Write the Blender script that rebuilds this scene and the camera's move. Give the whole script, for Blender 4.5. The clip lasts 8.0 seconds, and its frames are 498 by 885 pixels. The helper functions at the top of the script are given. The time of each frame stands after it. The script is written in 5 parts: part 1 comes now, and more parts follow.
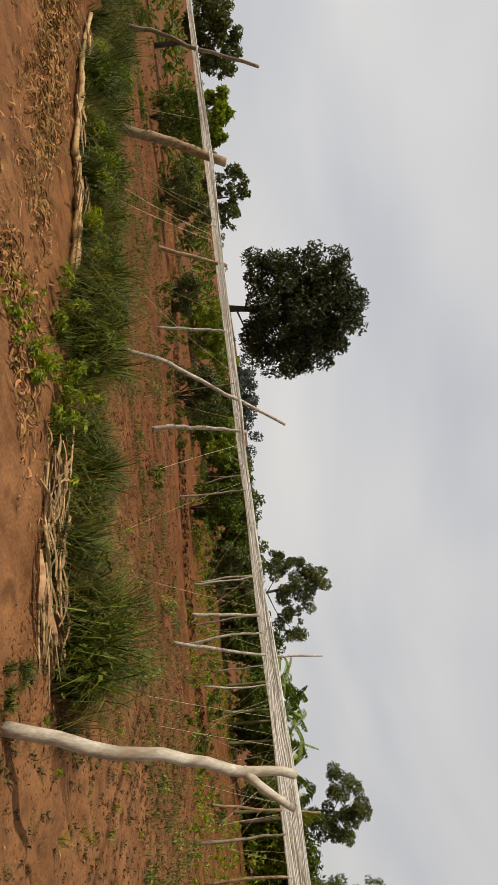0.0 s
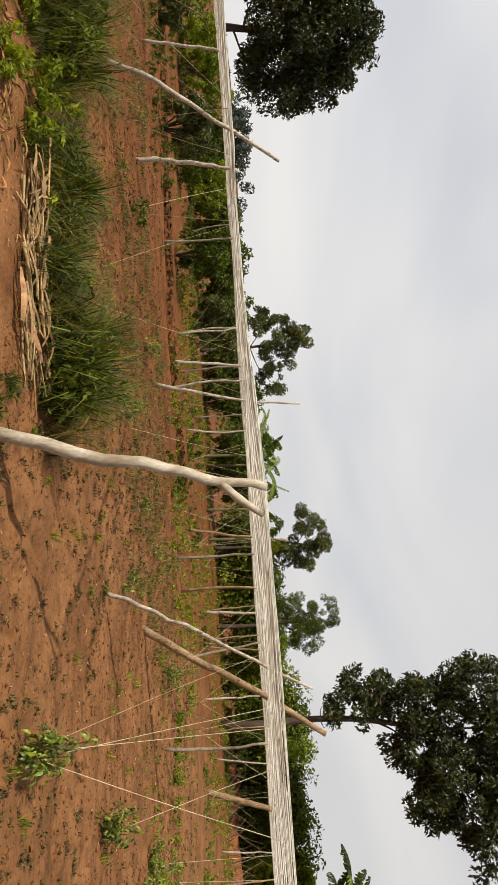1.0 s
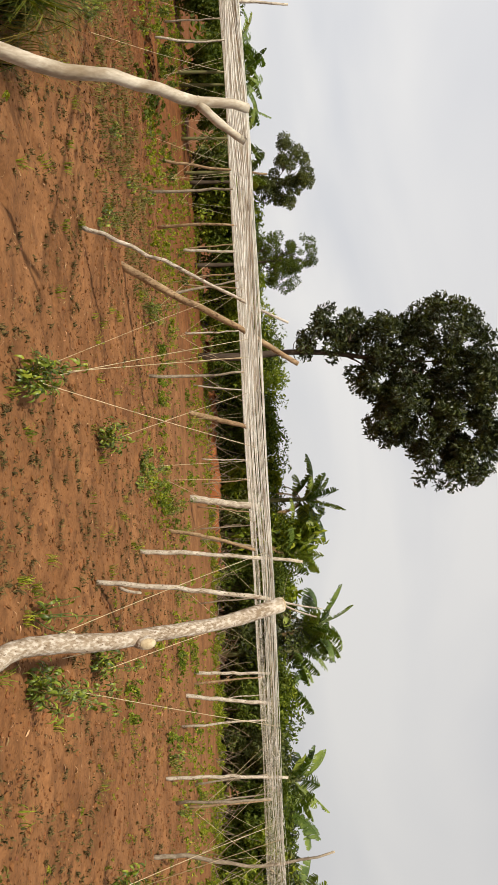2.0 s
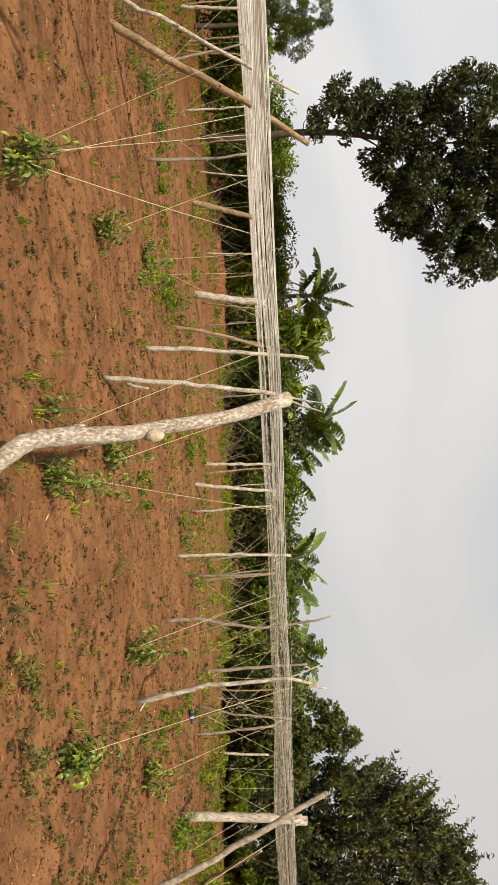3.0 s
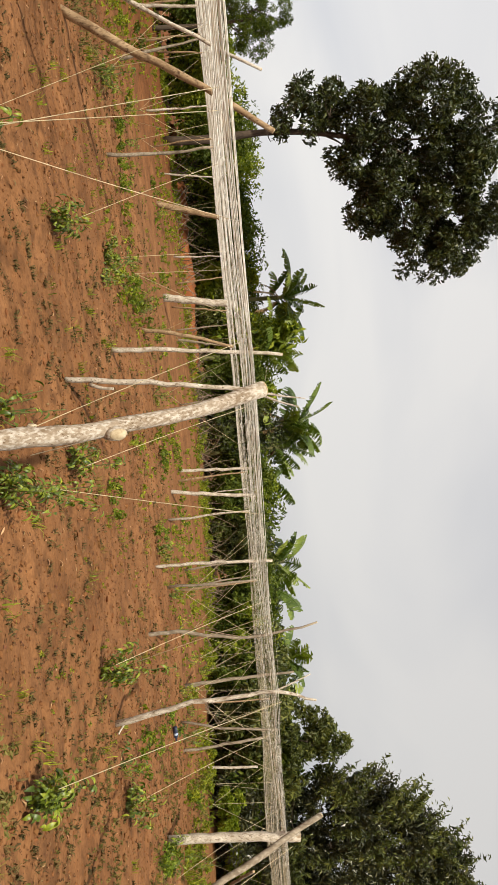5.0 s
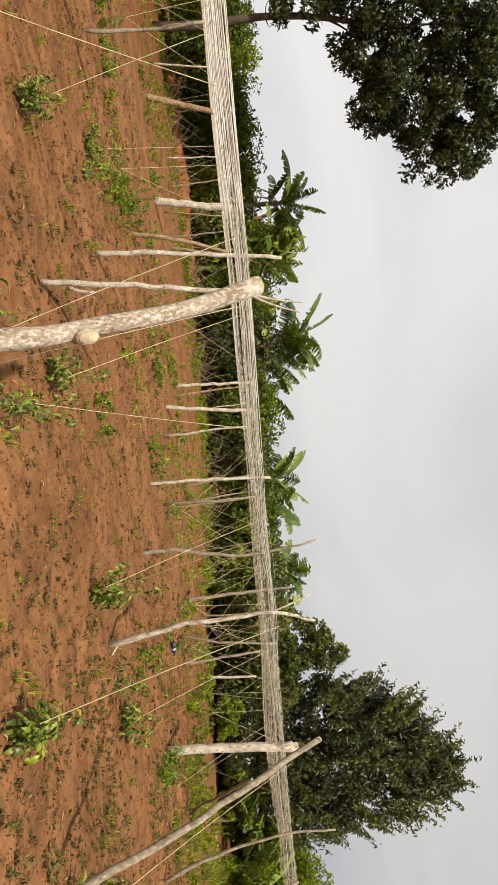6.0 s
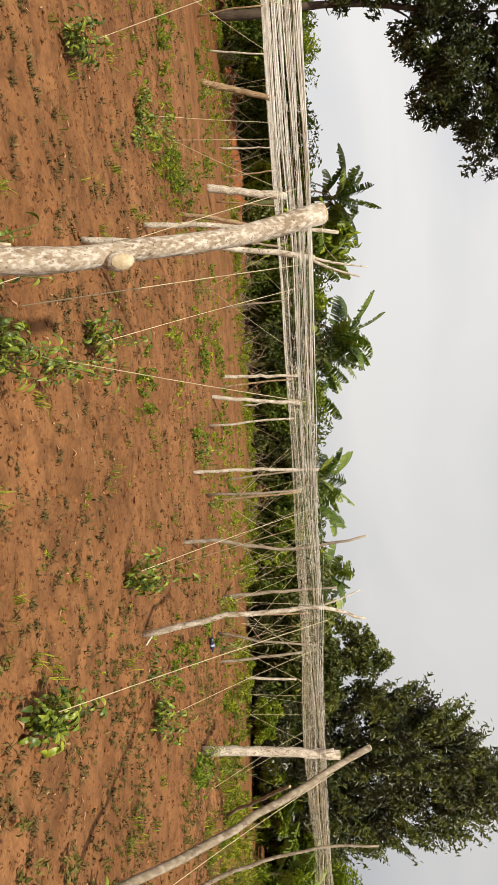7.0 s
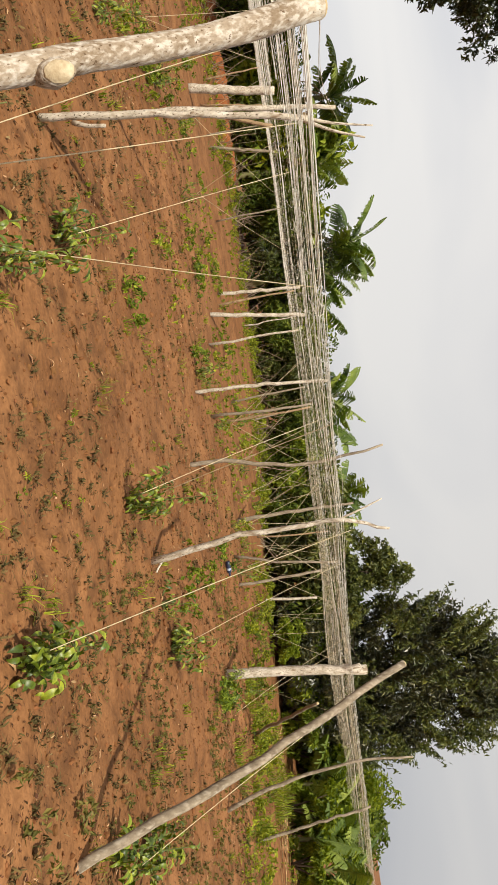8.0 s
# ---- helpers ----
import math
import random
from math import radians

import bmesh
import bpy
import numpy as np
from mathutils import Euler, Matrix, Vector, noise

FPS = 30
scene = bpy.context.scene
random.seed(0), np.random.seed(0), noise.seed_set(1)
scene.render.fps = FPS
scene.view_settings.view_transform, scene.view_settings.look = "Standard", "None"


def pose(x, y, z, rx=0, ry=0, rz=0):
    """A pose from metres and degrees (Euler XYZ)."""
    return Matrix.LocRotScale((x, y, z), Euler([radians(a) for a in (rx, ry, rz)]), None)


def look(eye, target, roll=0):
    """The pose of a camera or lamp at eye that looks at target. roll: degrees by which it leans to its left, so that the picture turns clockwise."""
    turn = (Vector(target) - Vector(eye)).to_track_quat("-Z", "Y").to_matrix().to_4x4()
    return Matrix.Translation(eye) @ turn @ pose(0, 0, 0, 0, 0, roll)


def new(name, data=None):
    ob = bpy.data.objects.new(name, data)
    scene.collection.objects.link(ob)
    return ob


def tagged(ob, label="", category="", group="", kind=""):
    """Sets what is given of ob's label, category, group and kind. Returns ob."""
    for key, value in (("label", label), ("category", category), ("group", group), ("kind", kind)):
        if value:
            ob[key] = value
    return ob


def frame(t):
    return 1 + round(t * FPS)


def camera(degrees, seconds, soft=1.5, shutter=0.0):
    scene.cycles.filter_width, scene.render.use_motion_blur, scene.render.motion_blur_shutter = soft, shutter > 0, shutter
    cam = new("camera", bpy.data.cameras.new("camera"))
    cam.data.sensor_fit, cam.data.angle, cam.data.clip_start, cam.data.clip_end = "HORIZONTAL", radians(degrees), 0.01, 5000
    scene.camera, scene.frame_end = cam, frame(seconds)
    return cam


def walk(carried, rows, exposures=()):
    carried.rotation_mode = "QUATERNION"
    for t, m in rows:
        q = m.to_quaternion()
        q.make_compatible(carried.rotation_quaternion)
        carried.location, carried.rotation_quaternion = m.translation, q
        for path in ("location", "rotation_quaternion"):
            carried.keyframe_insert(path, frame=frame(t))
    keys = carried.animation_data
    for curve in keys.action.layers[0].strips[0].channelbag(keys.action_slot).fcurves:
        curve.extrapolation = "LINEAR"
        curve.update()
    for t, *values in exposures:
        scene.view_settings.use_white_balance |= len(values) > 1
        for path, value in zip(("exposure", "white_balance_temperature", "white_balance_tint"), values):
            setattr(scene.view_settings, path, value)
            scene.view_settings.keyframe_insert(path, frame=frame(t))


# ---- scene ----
cam = camera(39.1, 8.0)

PATH = [
    (0, (-0.014, -0.715, 1.603), (-1.834, 0.112, 1.64), 83.3),
    (0.3, (0.013, -0.636, 1.596), (-1.725, 0.353, 1.625), 86.2),
    (0.5, (0.037, -0.591, 1.594), (-1.632, 0.512, 1.619), 85.4),
    (0.7, (0.059, -0.570, 1.593), (-1.525, 0.651, 1.609), 85.5),
    (1, (0.103, -0.534, 1.591), (-1.338, 0.852, 1.609), 86.1),
    (1.2, (0.126, -0.527, 1.591), (-1.194, 0.976, 1.598), 85.7),
    (1.5, (0.152, -0.519, 1.597), (-0.853, 1.21, 1.618), 87.0),
    (1.8, (0.164, -0.543, 1.586), (-0.586, 1.310, 1.632), 86.1),
    (2, (0.151, -0.554, 1.574), (-0.442, 1.356, 1.591), 86.6),
    (2.2, (0.158, -0.563, 1.584), (-0.303, 1.384, 1.577), 87.3),
    (3.3, (0.155, -0.43, 1.563), (0.177, 1.57, 1.526), 86.4),
    (3.5, (0.147, -0.414, 1.566), (0.117, 1.585, 1.503), 87.2),
    (4, (0.136, -0.384, 1.572), (0.132, 1.614, 1.49), 86.3),
    (4.5, (0.164, -0.238, 1.558), (0.255, 1.758, 1.487), 86.3),
    (4.7, (0.188, -0.182, 1.57), (0.129, 1.817, 1.613), 84.4),
    (5.8, (0.253, 0.38, 1.581), (0.36, 2.377, 1.59), 83.9),
    (6, (0.26, 0.459, 1.606), (0.455, 2.45, 1.62), 84.1),
    (6.2, (0.278, 0.573, 1.571), (0.573, 2.550, 1.535), 86.6),
    (6.5, (0.36, 0.711, 1.545), (0.671, 2.686, 1.503), 85.5),
    (6.7, (0.449, 0.792, 1.541), (0.729, 2.771, 1.467), 85.8),
    (7, (0.528, 0.945, 1.545), (0.702, 2.935, 1.432), 85.8),
    (7.2, (0.574, 1.067, 1.531), (0.745, 3.057, 1.417), 84.7),
    (7.5, (0.652, 1.237, 1.512), (0.94, 3.216, 1.472), 87.1),
    (7.8, (0.723, 1.405, 1.510), (1.105, 3.367, 1.421), 83.5),
    (8, (0.784, 1.509, 1.514), (1.157, 3.467, 1.358), 82.2),
]
walk(cam, [(t, look(eye, target, roll)) for t, eye, target, roll in PATH], [(0, -0.26), (0.6, -0.09), (1.2, 0.02), (2.2, 0.09), (4.5, 0.14), (6.3, 0.19), (8, 0.2)])

# ---- sky and sun ----
SUN = Vector((-0.10, -0.64, 0.76)).normalized()
world = bpy.data.worlds.new("sky")
scene.world = world
world.use_nodes = True
wn, wl = world.node_tree.nodes, world.node_tree.links
wn.clear()
w_out = wn.new("ShaderNodeOutputWorld")
w_bg = wn.new("ShaderNodeBackground")
w_sky = wn.new("ShaderNodeTexSky")
w_sky.sky_type = "NISHITA"
w_sky.sun_disc = False
w_sky.sun_elevation = math.asin(SUN.z)
w_sky.sun_rotation = math.pi + 0.15
w_sky.dust_density = 3.0
w_scale = wn.new("ShaderNodeVectorMath")
w_scale.operation = "SCALE"
w_scale.inputs["Scale"].default_value = 0.075
wl.new(w_sky.outputs[0], w_scale.inputs[0])
w_co = wn.new("ShaderNodeTexCoord")
w_map = wn.new("ShaderNodeMapping")
w_map.inputs["Scale"].default_value = (0.9, 0.9, 2.6)
wl.new(w_co.outputs["Generated"], w_map.inputs[0])
w_noise = wn.new("ShaderNodeTexNoise")
w_noise.inputs["Scale"].default_value = 1.7
w_noise.inputs["Detail"].default_value = 4.0
w_noise.inputs["Roughness"].default_value = 0.42
w_noise.inputs["Distortion"].default_value = 0.5
wl.new(w_map.outputs[0], w_noise.inputs["Vector"])
w_ramp = wn.new("ShaderNodeValToRGB")
w_ramp.color_ramp.elements[0].position = 0.36
w_ramp.color_ramp.elements[0].color = (0.615, 0.625, 0.660, 1)
w_ramp.color_ramp.elements[1].position = 0.66
w_ramp.color_ramp.elements[1].color = (0.83, 0.81, 0.785, 1)
wl.new(w_noise.outputs["Fac"], w_ramp.inputs[0])
w_mix = wn.new("ShaderNodeMix")
w_mix.data_type = "RGBA"
w_mix.inputs[0].default_value = 0.92
wl.new(w_scale.outputs[0], w_mix.inputs[6])
wl.new(w_ramp.outputs[0], w_mix.inputs[7])
wl.new(w_mix.outputs[2], w_bg.inputs[0])
w_dir = wn.new("ShaderNodeSeparateXYZ")
wl.new(w_co.outputs["Generated"], w_dir.inputs[0])
w_thin = wn.new("ShaderNodeMath")
w_thin.operation = "MULTIPLY_ADD"
w_thin.inputs[1].default_value = -0.24
w_thin.inputs[2].default_value = 0.89
wl.new(w_dir.outputs["X"], w_thin.inputs[0])
wl.new(w_thin.outputs[0], w_bg.inputs[1])
wl.new(w_bg.outputs[0], w_out.inputs[0])

sun_data = bpy.data.lights.new("sun", "SUN")
sun_data.energy = 5.0
sun_data.angle = radians(1.5)
sun_data.color = (1.0, 0.92, 0.78)
sun = new("sun", sun_data)
sun.matrix_world = look(SUN * 60, (0, 0, 0))


# ---- materials ----
def material(name, dark, light, scale=6.0, rough=0.85, bump=0.25, fine=40.0, stretch=(1, 1, 1), island=0.0,
             piece=0.0, through_light=0.0, coat=0.0, blotch=None, blotch_scale=9.0, blotch_at=0.6, soft=0.05, dist=0.01, pits=None, pit_scale=90.0, pit_at=0.66, spec=None, glow=1.5):
    """Two noises between two colours, blotches of a third, fine relief, and a tone that varies by island or piece."""
    m = bpy.data.materials.new(name)
    m.use_nodes = True
    nt = m.node_tree
    n, l = nt.nodes, nt.links
    bsdf = n["Principled BSDF"]
    co = n.new("ShaderNodeTexCoord")
    mp = n.new("ShaderNodeMapping")
    mp.inputs["Scale"].default_value = stretch
    l.new(co.outputs["Object"], mp.inputs[0])
    a = n.new("ShaderNodeTexNoise")
    a.inputs["Scale"].default_value = scale
    a.inputs["Detail"].default_value = 5
    a.inputs["Roughness"].default_value = 0.6
    l.new(mp.outputs[0], a.inputs["Vector"])
    b = n.new("ShaderNodeTexNoise")
    b.inputs["Scale"].default_value = fine
    b.inputs["Detail"].default_value = 3
    l.new(mp.outputs[0], b.inputs["Vector"])
    add = n.new("ShaderNodeMath")
    add.operation = "MULTIPLY_ADD"
    add.inputs[1].default_value = 0.45
    l.new(b.outputs["Fac"], add.inputs[0])
    l.new(a.outputs["Fac"], add.inputs[2])
    r = n.new("ShaderNodeValToRGB")
    r.color_ramp.elements[0].position = 0.5
    r.color_ramp.elements[0].color = (*dark, 1)
    r.color_ramp.elements[1].position = 0.95
    r.color_ramp.elements[1].color = (*light, 1)
    l.new(add.outputs[0], r.inputs[0])
    colour = r.outputs[0]
    if blotch:
        c = n.new("ShaderNodeTexNoise")
        c.inputs["Scale"].default_value = blotch_scale
        c.inputs["Detail"].default_value = 4
        l.new(mp.outputs[0], c.inputs["Vector"])
        cr = n.new("ShaderNodeValToRGB")
        cr.color_ramp.elements[0].position = blotch_at - soft
        cr.color_ramp.elements[1].position = blotch_at + soft
        l.new(c.outputs["Fac"], cr.inputs[0])
        mx = n.new("ShaderNodeMix")
        mx.data_type = "RGBA"
        mx.inputs[7].default_value = (*blotch, 1)
        l.new(cr.outputs[0], mx.inputs[0])
        l.new(colour, mx.inputs[6])
        colour = mx.outputs[2]
    if pits:
        pn = n.new("ShaderNodeTexNoise")
        pn.inputs["Scale"].default_value = pit_scale
        pn.inputs["Detail"].default_value = 2
        l.new(mp.outputs[0], pn.inputs["Vector"])
        pr = n.new("ShaderNodeValToRGB")
        pr.color_ramp.elements[0].position = pit_at - 0.03
        pr.color_ramp.elements[1].position = pit_at + 0.03
        l.new(pn.outputs["Fac"], pr.inputs[0])
        px = n.new("ShaderNodeMix")
        px.data_type = "RGBA"
        px.inputs[7].default_value = (*pits, 1)
        l.new(pr.outputs[0], px.inputs[0])
        l.new(colour, px.inputs[6])
        colour = px.outputs[2]
    if island or piece:
        if island:
            src = n.new("ShaderNodeNewGeometry").outputs["Random Per Island"]
        else:
            src = n.new("ShaderNodeObjectInfo").outputs["Random"]
        k = island or piece
        mr = n.new("ShaderNodeMapRange")
        mr.inputs["To Min"].default_value = 1 - k
        mr.inputs["To Max"].default_value = 1 + k
        l.new(src, mr.inputs[0])
        hs = n.new("ShaderNodeHueSaturation")
        l.new(mr.outputs[0], hs.inputs["Value"])
        mr2 = n.new("ShaderNodeMapRange")
        mr2.inputs["To Min"].default_value = 0.5 + 0.03 * k
        mr2.inputs["To Max"].default_value = 0.5 - 0.05 * k
        l.new(src, mr2.inputs[0])
        l.new(mr2.outputs[0], hs.inputs["Hue"])
        l.new(colour, hs.inputs["Color"])
        colour = hs.outputs[0]
    l.new(colour, bsdf.inputs["Base Color"])
    bsdf.inputs["Roughness"].default_value = rough
    bsdf.inputs["Coat Weight"].default_value = coat
    bsdf.inputs["Specular IOR Level"].default_value = 0.2 if through_light else 0.12 if rough >= 0.9 else 0.4
    bsdf.inputs["Coat Roughness"].default_value = 0.35
    if spec is not None:
        bsdf.inputs["Specular IOR Level"].default_value = spec
    if bump:
        bp = n.new("ShaderNodeBump")
        bp.inputs["Strength"].default_value = bump
        bp.inputs["Distance"].default_value = dist
        l.new(add.outputs[0], bp.inputs["Height"])
        l.new(bp.outputs[0], bsdf.inputs["Normal"])
    if through_light:
        tr = n.new("ShaderNodeBsdfTranslucent")
        br = n.new("ShaderNodeHueSaturation")
        br.inputs["Saturation"].default_value = 1.15
        br.inputs["Value"].default_value = glow
        l.new(colour, br.inputs["Color"])
        l.new(br.outputs[0], tr.inputs[0])
        ms = n.new("ShaderNodeMixShader")
        ms.inputs[0].default_value = through_light
        l.new(bsdf.outputs[0], ms.inputs[1])
        l.new(tr.outputs[0], ms.inputs[2])
        l.new(ms.outputs[0], n["Material Output"].inputs[0])
    return m


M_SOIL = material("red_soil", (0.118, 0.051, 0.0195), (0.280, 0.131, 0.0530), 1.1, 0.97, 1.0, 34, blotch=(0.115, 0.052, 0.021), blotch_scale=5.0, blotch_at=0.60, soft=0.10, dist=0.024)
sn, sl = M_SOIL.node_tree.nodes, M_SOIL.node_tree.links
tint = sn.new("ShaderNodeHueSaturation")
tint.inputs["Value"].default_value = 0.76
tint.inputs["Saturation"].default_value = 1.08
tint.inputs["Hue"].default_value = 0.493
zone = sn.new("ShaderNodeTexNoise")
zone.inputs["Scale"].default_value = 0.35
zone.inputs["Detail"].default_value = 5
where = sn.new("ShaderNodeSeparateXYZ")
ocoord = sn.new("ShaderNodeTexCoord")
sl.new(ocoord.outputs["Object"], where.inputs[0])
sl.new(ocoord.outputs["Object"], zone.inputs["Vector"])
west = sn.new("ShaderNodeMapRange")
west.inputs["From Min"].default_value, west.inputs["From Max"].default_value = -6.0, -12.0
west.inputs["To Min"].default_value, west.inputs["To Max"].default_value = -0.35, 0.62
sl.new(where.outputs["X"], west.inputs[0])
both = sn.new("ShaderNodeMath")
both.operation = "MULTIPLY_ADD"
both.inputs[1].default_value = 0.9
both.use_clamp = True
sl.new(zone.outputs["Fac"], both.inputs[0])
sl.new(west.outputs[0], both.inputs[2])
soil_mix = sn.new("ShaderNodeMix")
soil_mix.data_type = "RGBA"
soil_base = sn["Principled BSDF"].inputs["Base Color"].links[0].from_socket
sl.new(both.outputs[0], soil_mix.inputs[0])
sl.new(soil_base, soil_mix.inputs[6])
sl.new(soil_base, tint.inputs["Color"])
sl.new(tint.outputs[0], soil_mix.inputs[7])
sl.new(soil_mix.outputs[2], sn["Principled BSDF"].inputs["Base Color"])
M_CLOD = material("soil_clods", (0.115, 0.050, 0.018), (0.225, 0.103, 0.038), 9, 0.97, 0.4, 60, island=0.16)
M_BANK = material("orange_bank_soil", (0.14, 0.045, 0.016), (0.29, 0.105, 0.038), 3, 0.97, 0.6, 22, dist=0.03)
M_BARK_PALE = material("pale_bark", (0.31, 0.25, 0.175), (0.68, 0.62, 0.52), 14, 0.88, 0.9, 80, (1, 1, 0.5), blotch=(0.25, 0.185, 0.12), blotch_scale=26, blotch_at=0.60, soft=0.07, pits=(0.10, 0.068, 0.042), pit_scale=105, pit_at=0.635)
M_BARK_SMOOTH = material("smooth_pale_bark", (0.30, 0.245, 0.17), (0.60, 0.55, 0.45), 9, 0.85, 0.7, 70, (1, 1, 0.35), blotch=(0.25, 0.195, 0.125), blotch_scale=13, blotch_at=0.58, soft=0.12)
M_BARK_LICHEN = material("lichen_bark", (0.205, 0.148, 0.094), (0.46, 0.39, 0.30), 7, 0.92, 1.0, 90, (1, 1, 0.5), blotch=(0.54, 0.49, 0.415), blotch_scale=60, blotch_at=0.55, soft=0.09, pits=(0.13, 0.085, 0.052), pit_scale=110, pit_at=0.67)
M_CUT_OLD = material("weathered_cut_wood", (0.34, 0.255, 0.145), (0.58, 0.49, 0.34), 20, 0.9, 0.6, 90)
M_BARK_TAN = material("tan_bark", (0.19, 0.115, 0.055), (0.46, 0.33, 0.19), 9, 0.85, 0.7, 60, (1, 1, 0.5), blotch=(0.12, 0.068, 0.034), blotch_scale=36, blotch_at=0.60, soft=0.08)
M_BARK_GREY = material("grey_bark", (0.13, 0.10, 0.070), (0.34, 0.28, 0.20), 9, 0.9, 0.7, 60, (1, 1, 0.5), blotch=(0.36, 0.31, 0.24), blotch_scale=40, blotch_at=0.60, soft=0.1)
M_TREE_BARK = material("tree_bark", (0.040, 0.030, 0.022), (0.12, 0.09, 0.065), 5, 0.95, 0.7, 24, (1, 1, 0.3))
M_CUT = material("cut_wood", (0.36, 0.25, 0.125), (0.56, 0.44, 0.26), 14, 0.8, 0.3, 70)
M_CORD = material("white_twine", (0.70, 0.67, 0.60), (0.92, 0.90, 0.84), 5, 0.7, 0.0, 30, piece=0.10, through_light=0.45, glow=1.05)
M_LOG = material("split_dry_wood", (0.29, 0.17, 0.058), (0.58, 0.40, 0.17), 6, 0.85, 0.5, 40, (0.35, 1, 1), blotch=(0.20, 0.11, 0.04), blotch_scale=12, blotch_at=0.58, soft=0.08)
M_TWINE_OLD = material("weathered_twine", (0.43, 0.36, 0.245), (0.70, 0.62, 0.46), 5, 0.8, 0.0, 30, piece=0.25, through_light=0.3, glow=1.05)
M_STRING = material("guide_twine", (0.42, 0.33, 0.19), (0.66, 0.56, 0.36), 7, 0.7, 0.0, 40, piece=0.15)
M_VINE_LEAF = material("vine_leaf", (0.036, 0.074, 0.005), (0.26, 0.325, 0.028), 9, 0.42, 0.25, 50, piece=0.65, through_light=0.18, spec=0.45)
M_SEEDLING = material("seedling_leaf", (0.042, 0.088, 0.007), (0.20, 0.265, 0.022), 4, 0.55, 0.0, 40, island=0.6, through_light=0.22)
M_VINE_STEM = material("vine_stem", (0.07, 0.10, 0.02), (0.17, 0.18, 0.05), 9, 0.7, 0.2)
M_WEED = material("weeds", (0.085, 0.125, 0.009), (0.265, 0.305, 0.028), 3, 0.6, 0.0, 40, island=0.5, through_light=0.3)
M_WEED_OLIVE = material("olive_weeds", (0.068, 0.070, 0.015), (0.190, 0.172, 0.042), 3, 0.6, 0.0, 40, island=0.45, through_light=0.2)
M_GRASS = material("grass_blades", (0.012, 0.023, 0.003), (0.100, 0.128, 0.010), 2.6, 0.6, 0.0, 30, island=0.7, through_light=0.12)
M_GRASS_TIP = material("yellowing_grass", (0.095, 0.085, 0.014), (0.245, 0.190, 0.040), 2.6, 0.7, 0.0, 30, island=0.4, through_light=0.2)
M_LEAF_DARK = material("dark_tree_leaves", (0.012, 0.021, 0.004), (0.062, 0.080, 0.014), 0.9, 0.42, 0.0, 30, island=0.55, through_light=0.10, spec=0.5)
M_LEAF_MID = material("tree_leaves", (0.028, 0.044, 0.010), (0.145, 0.165, 0.034), 1.2, 0.5, 0.0, 30, island=0.5, through_light=0.18, spec=0.4)
M_LEAF_OLIVE = material("olive_tree_leaves", (0.015, 0.020, 0.006), (0.085, 0.090, 0.026), 1.2, 0.38, 0.0, 30, island=0.75, through_light=0.10, spec=0.6)
M_LEAF_BUSH = material("bush_leaves", (0.032, 0.055, 0.006), (0.120, 0.160, 0.019), 1.0, 0.6, 0.0, 30, island=0.45, through_light=0.22)
M_LEAF_BRIGHT = material("bright_leaves", (0.090, 0.135, 0.011), (0.255, 0.310, 0.032), 1.0, 0.55, 0.0, 30, island=0.45, through_light=0.3)
M_BANANA = material("banana_leaf", (0.050, 0.095, 0.012), (0.20, 0.265, 0.045), 2.5, 0.42, 0.15, 30, piece=0.6, through_light=0.25, spec=0.5)
M_BANANA_DRY = material("dry_banana_leaf", (0.12, 0.075, 0.035), (0.30, 0.21, 0.105), 4, 0.9, 0.2, 30)
M_BANANA_STEM = material("banana_stem", (0.07, 0.08, 0.025), (0.20, 0.18, 0.07), 3, 0.7, 0.2, 20, (1, 1, 0.2))
M_STALK = material("dry_stalk", (0.21, 0.118, 0.042), (0.60, 0.43, 0.20), 8, 0.8, 0.3, 50, piece=0.35)
M_LITTER = material("dry_litter", (0.115, 0.058, 0.016), (0.40, 0.24, 0.078), 6, 0.9, 0.1, 40, island=0.55)
M_STRAW = material("straw_bits", (0.20, 0.115, 0.050), (0.42, 0.28, 0.135), 6, 0.9, 0.0, 40, island=0.5)
M_LITTER_PALE = material("dry_husk", (0.13, 0.070, 0.026), (0.40, 0.265, 0.115), 9, 0.85, 0.2, 40, piece=0.4)
M_SPROUT = material("tiny_sprouts", (0.052, 0.040, 0.014), (0.150, 0.112, 0.034), 6, 0.85, 0.0, 40, island=0.6, through_light=0.1)
# very dark brown: plant bits, and the shade of soil holes painted as chips
M_DARK_CHIPS = material("dark_debris", (0.042, 0.020, 0.009), (0.125, 0.064, 0.026), 6, 0.95, 0.1, 40, island=0.5)
M_TWIG = material("dead_twigs", (0.12, 0.085, 0.055), (0.30, 0.23, 0.155), 6, 0.9, 0.2, 40, island=0.4)
# distance haze is painted in: a greyed, bluish leaf colour
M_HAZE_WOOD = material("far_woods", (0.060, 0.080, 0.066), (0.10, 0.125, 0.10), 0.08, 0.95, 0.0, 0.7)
M_BLUE = material("dark_blue_plastic", (0.010, 0.014, 0.035), (0.025, 0.035, 0.07), 9, 0.3, 0.0)
M_PALE = material("pale_blue_plastic", (0.26, 0.33, 0.46), (0.36, 0.44, 0.56), 9, 0.35, 0.0)


# ---- mesh helpers ----
def mesh_of(name, verts, faces, mat, smooth=True):
    me = bpy.data.meshes.new(name)
    if len(faces) and not isinstance(faces, list):
        faces = faces.tolist()
    me.from_pydata(np.asarray(verts, dtype=float).tolist() if not isinstance(verts, list) else verts, [], faces)
    if smooth:
        me.polygons.foreach_set("use_smooth", [True] * len(me.polygons))
    me.materials.append(mat)
    me.update()
    return me


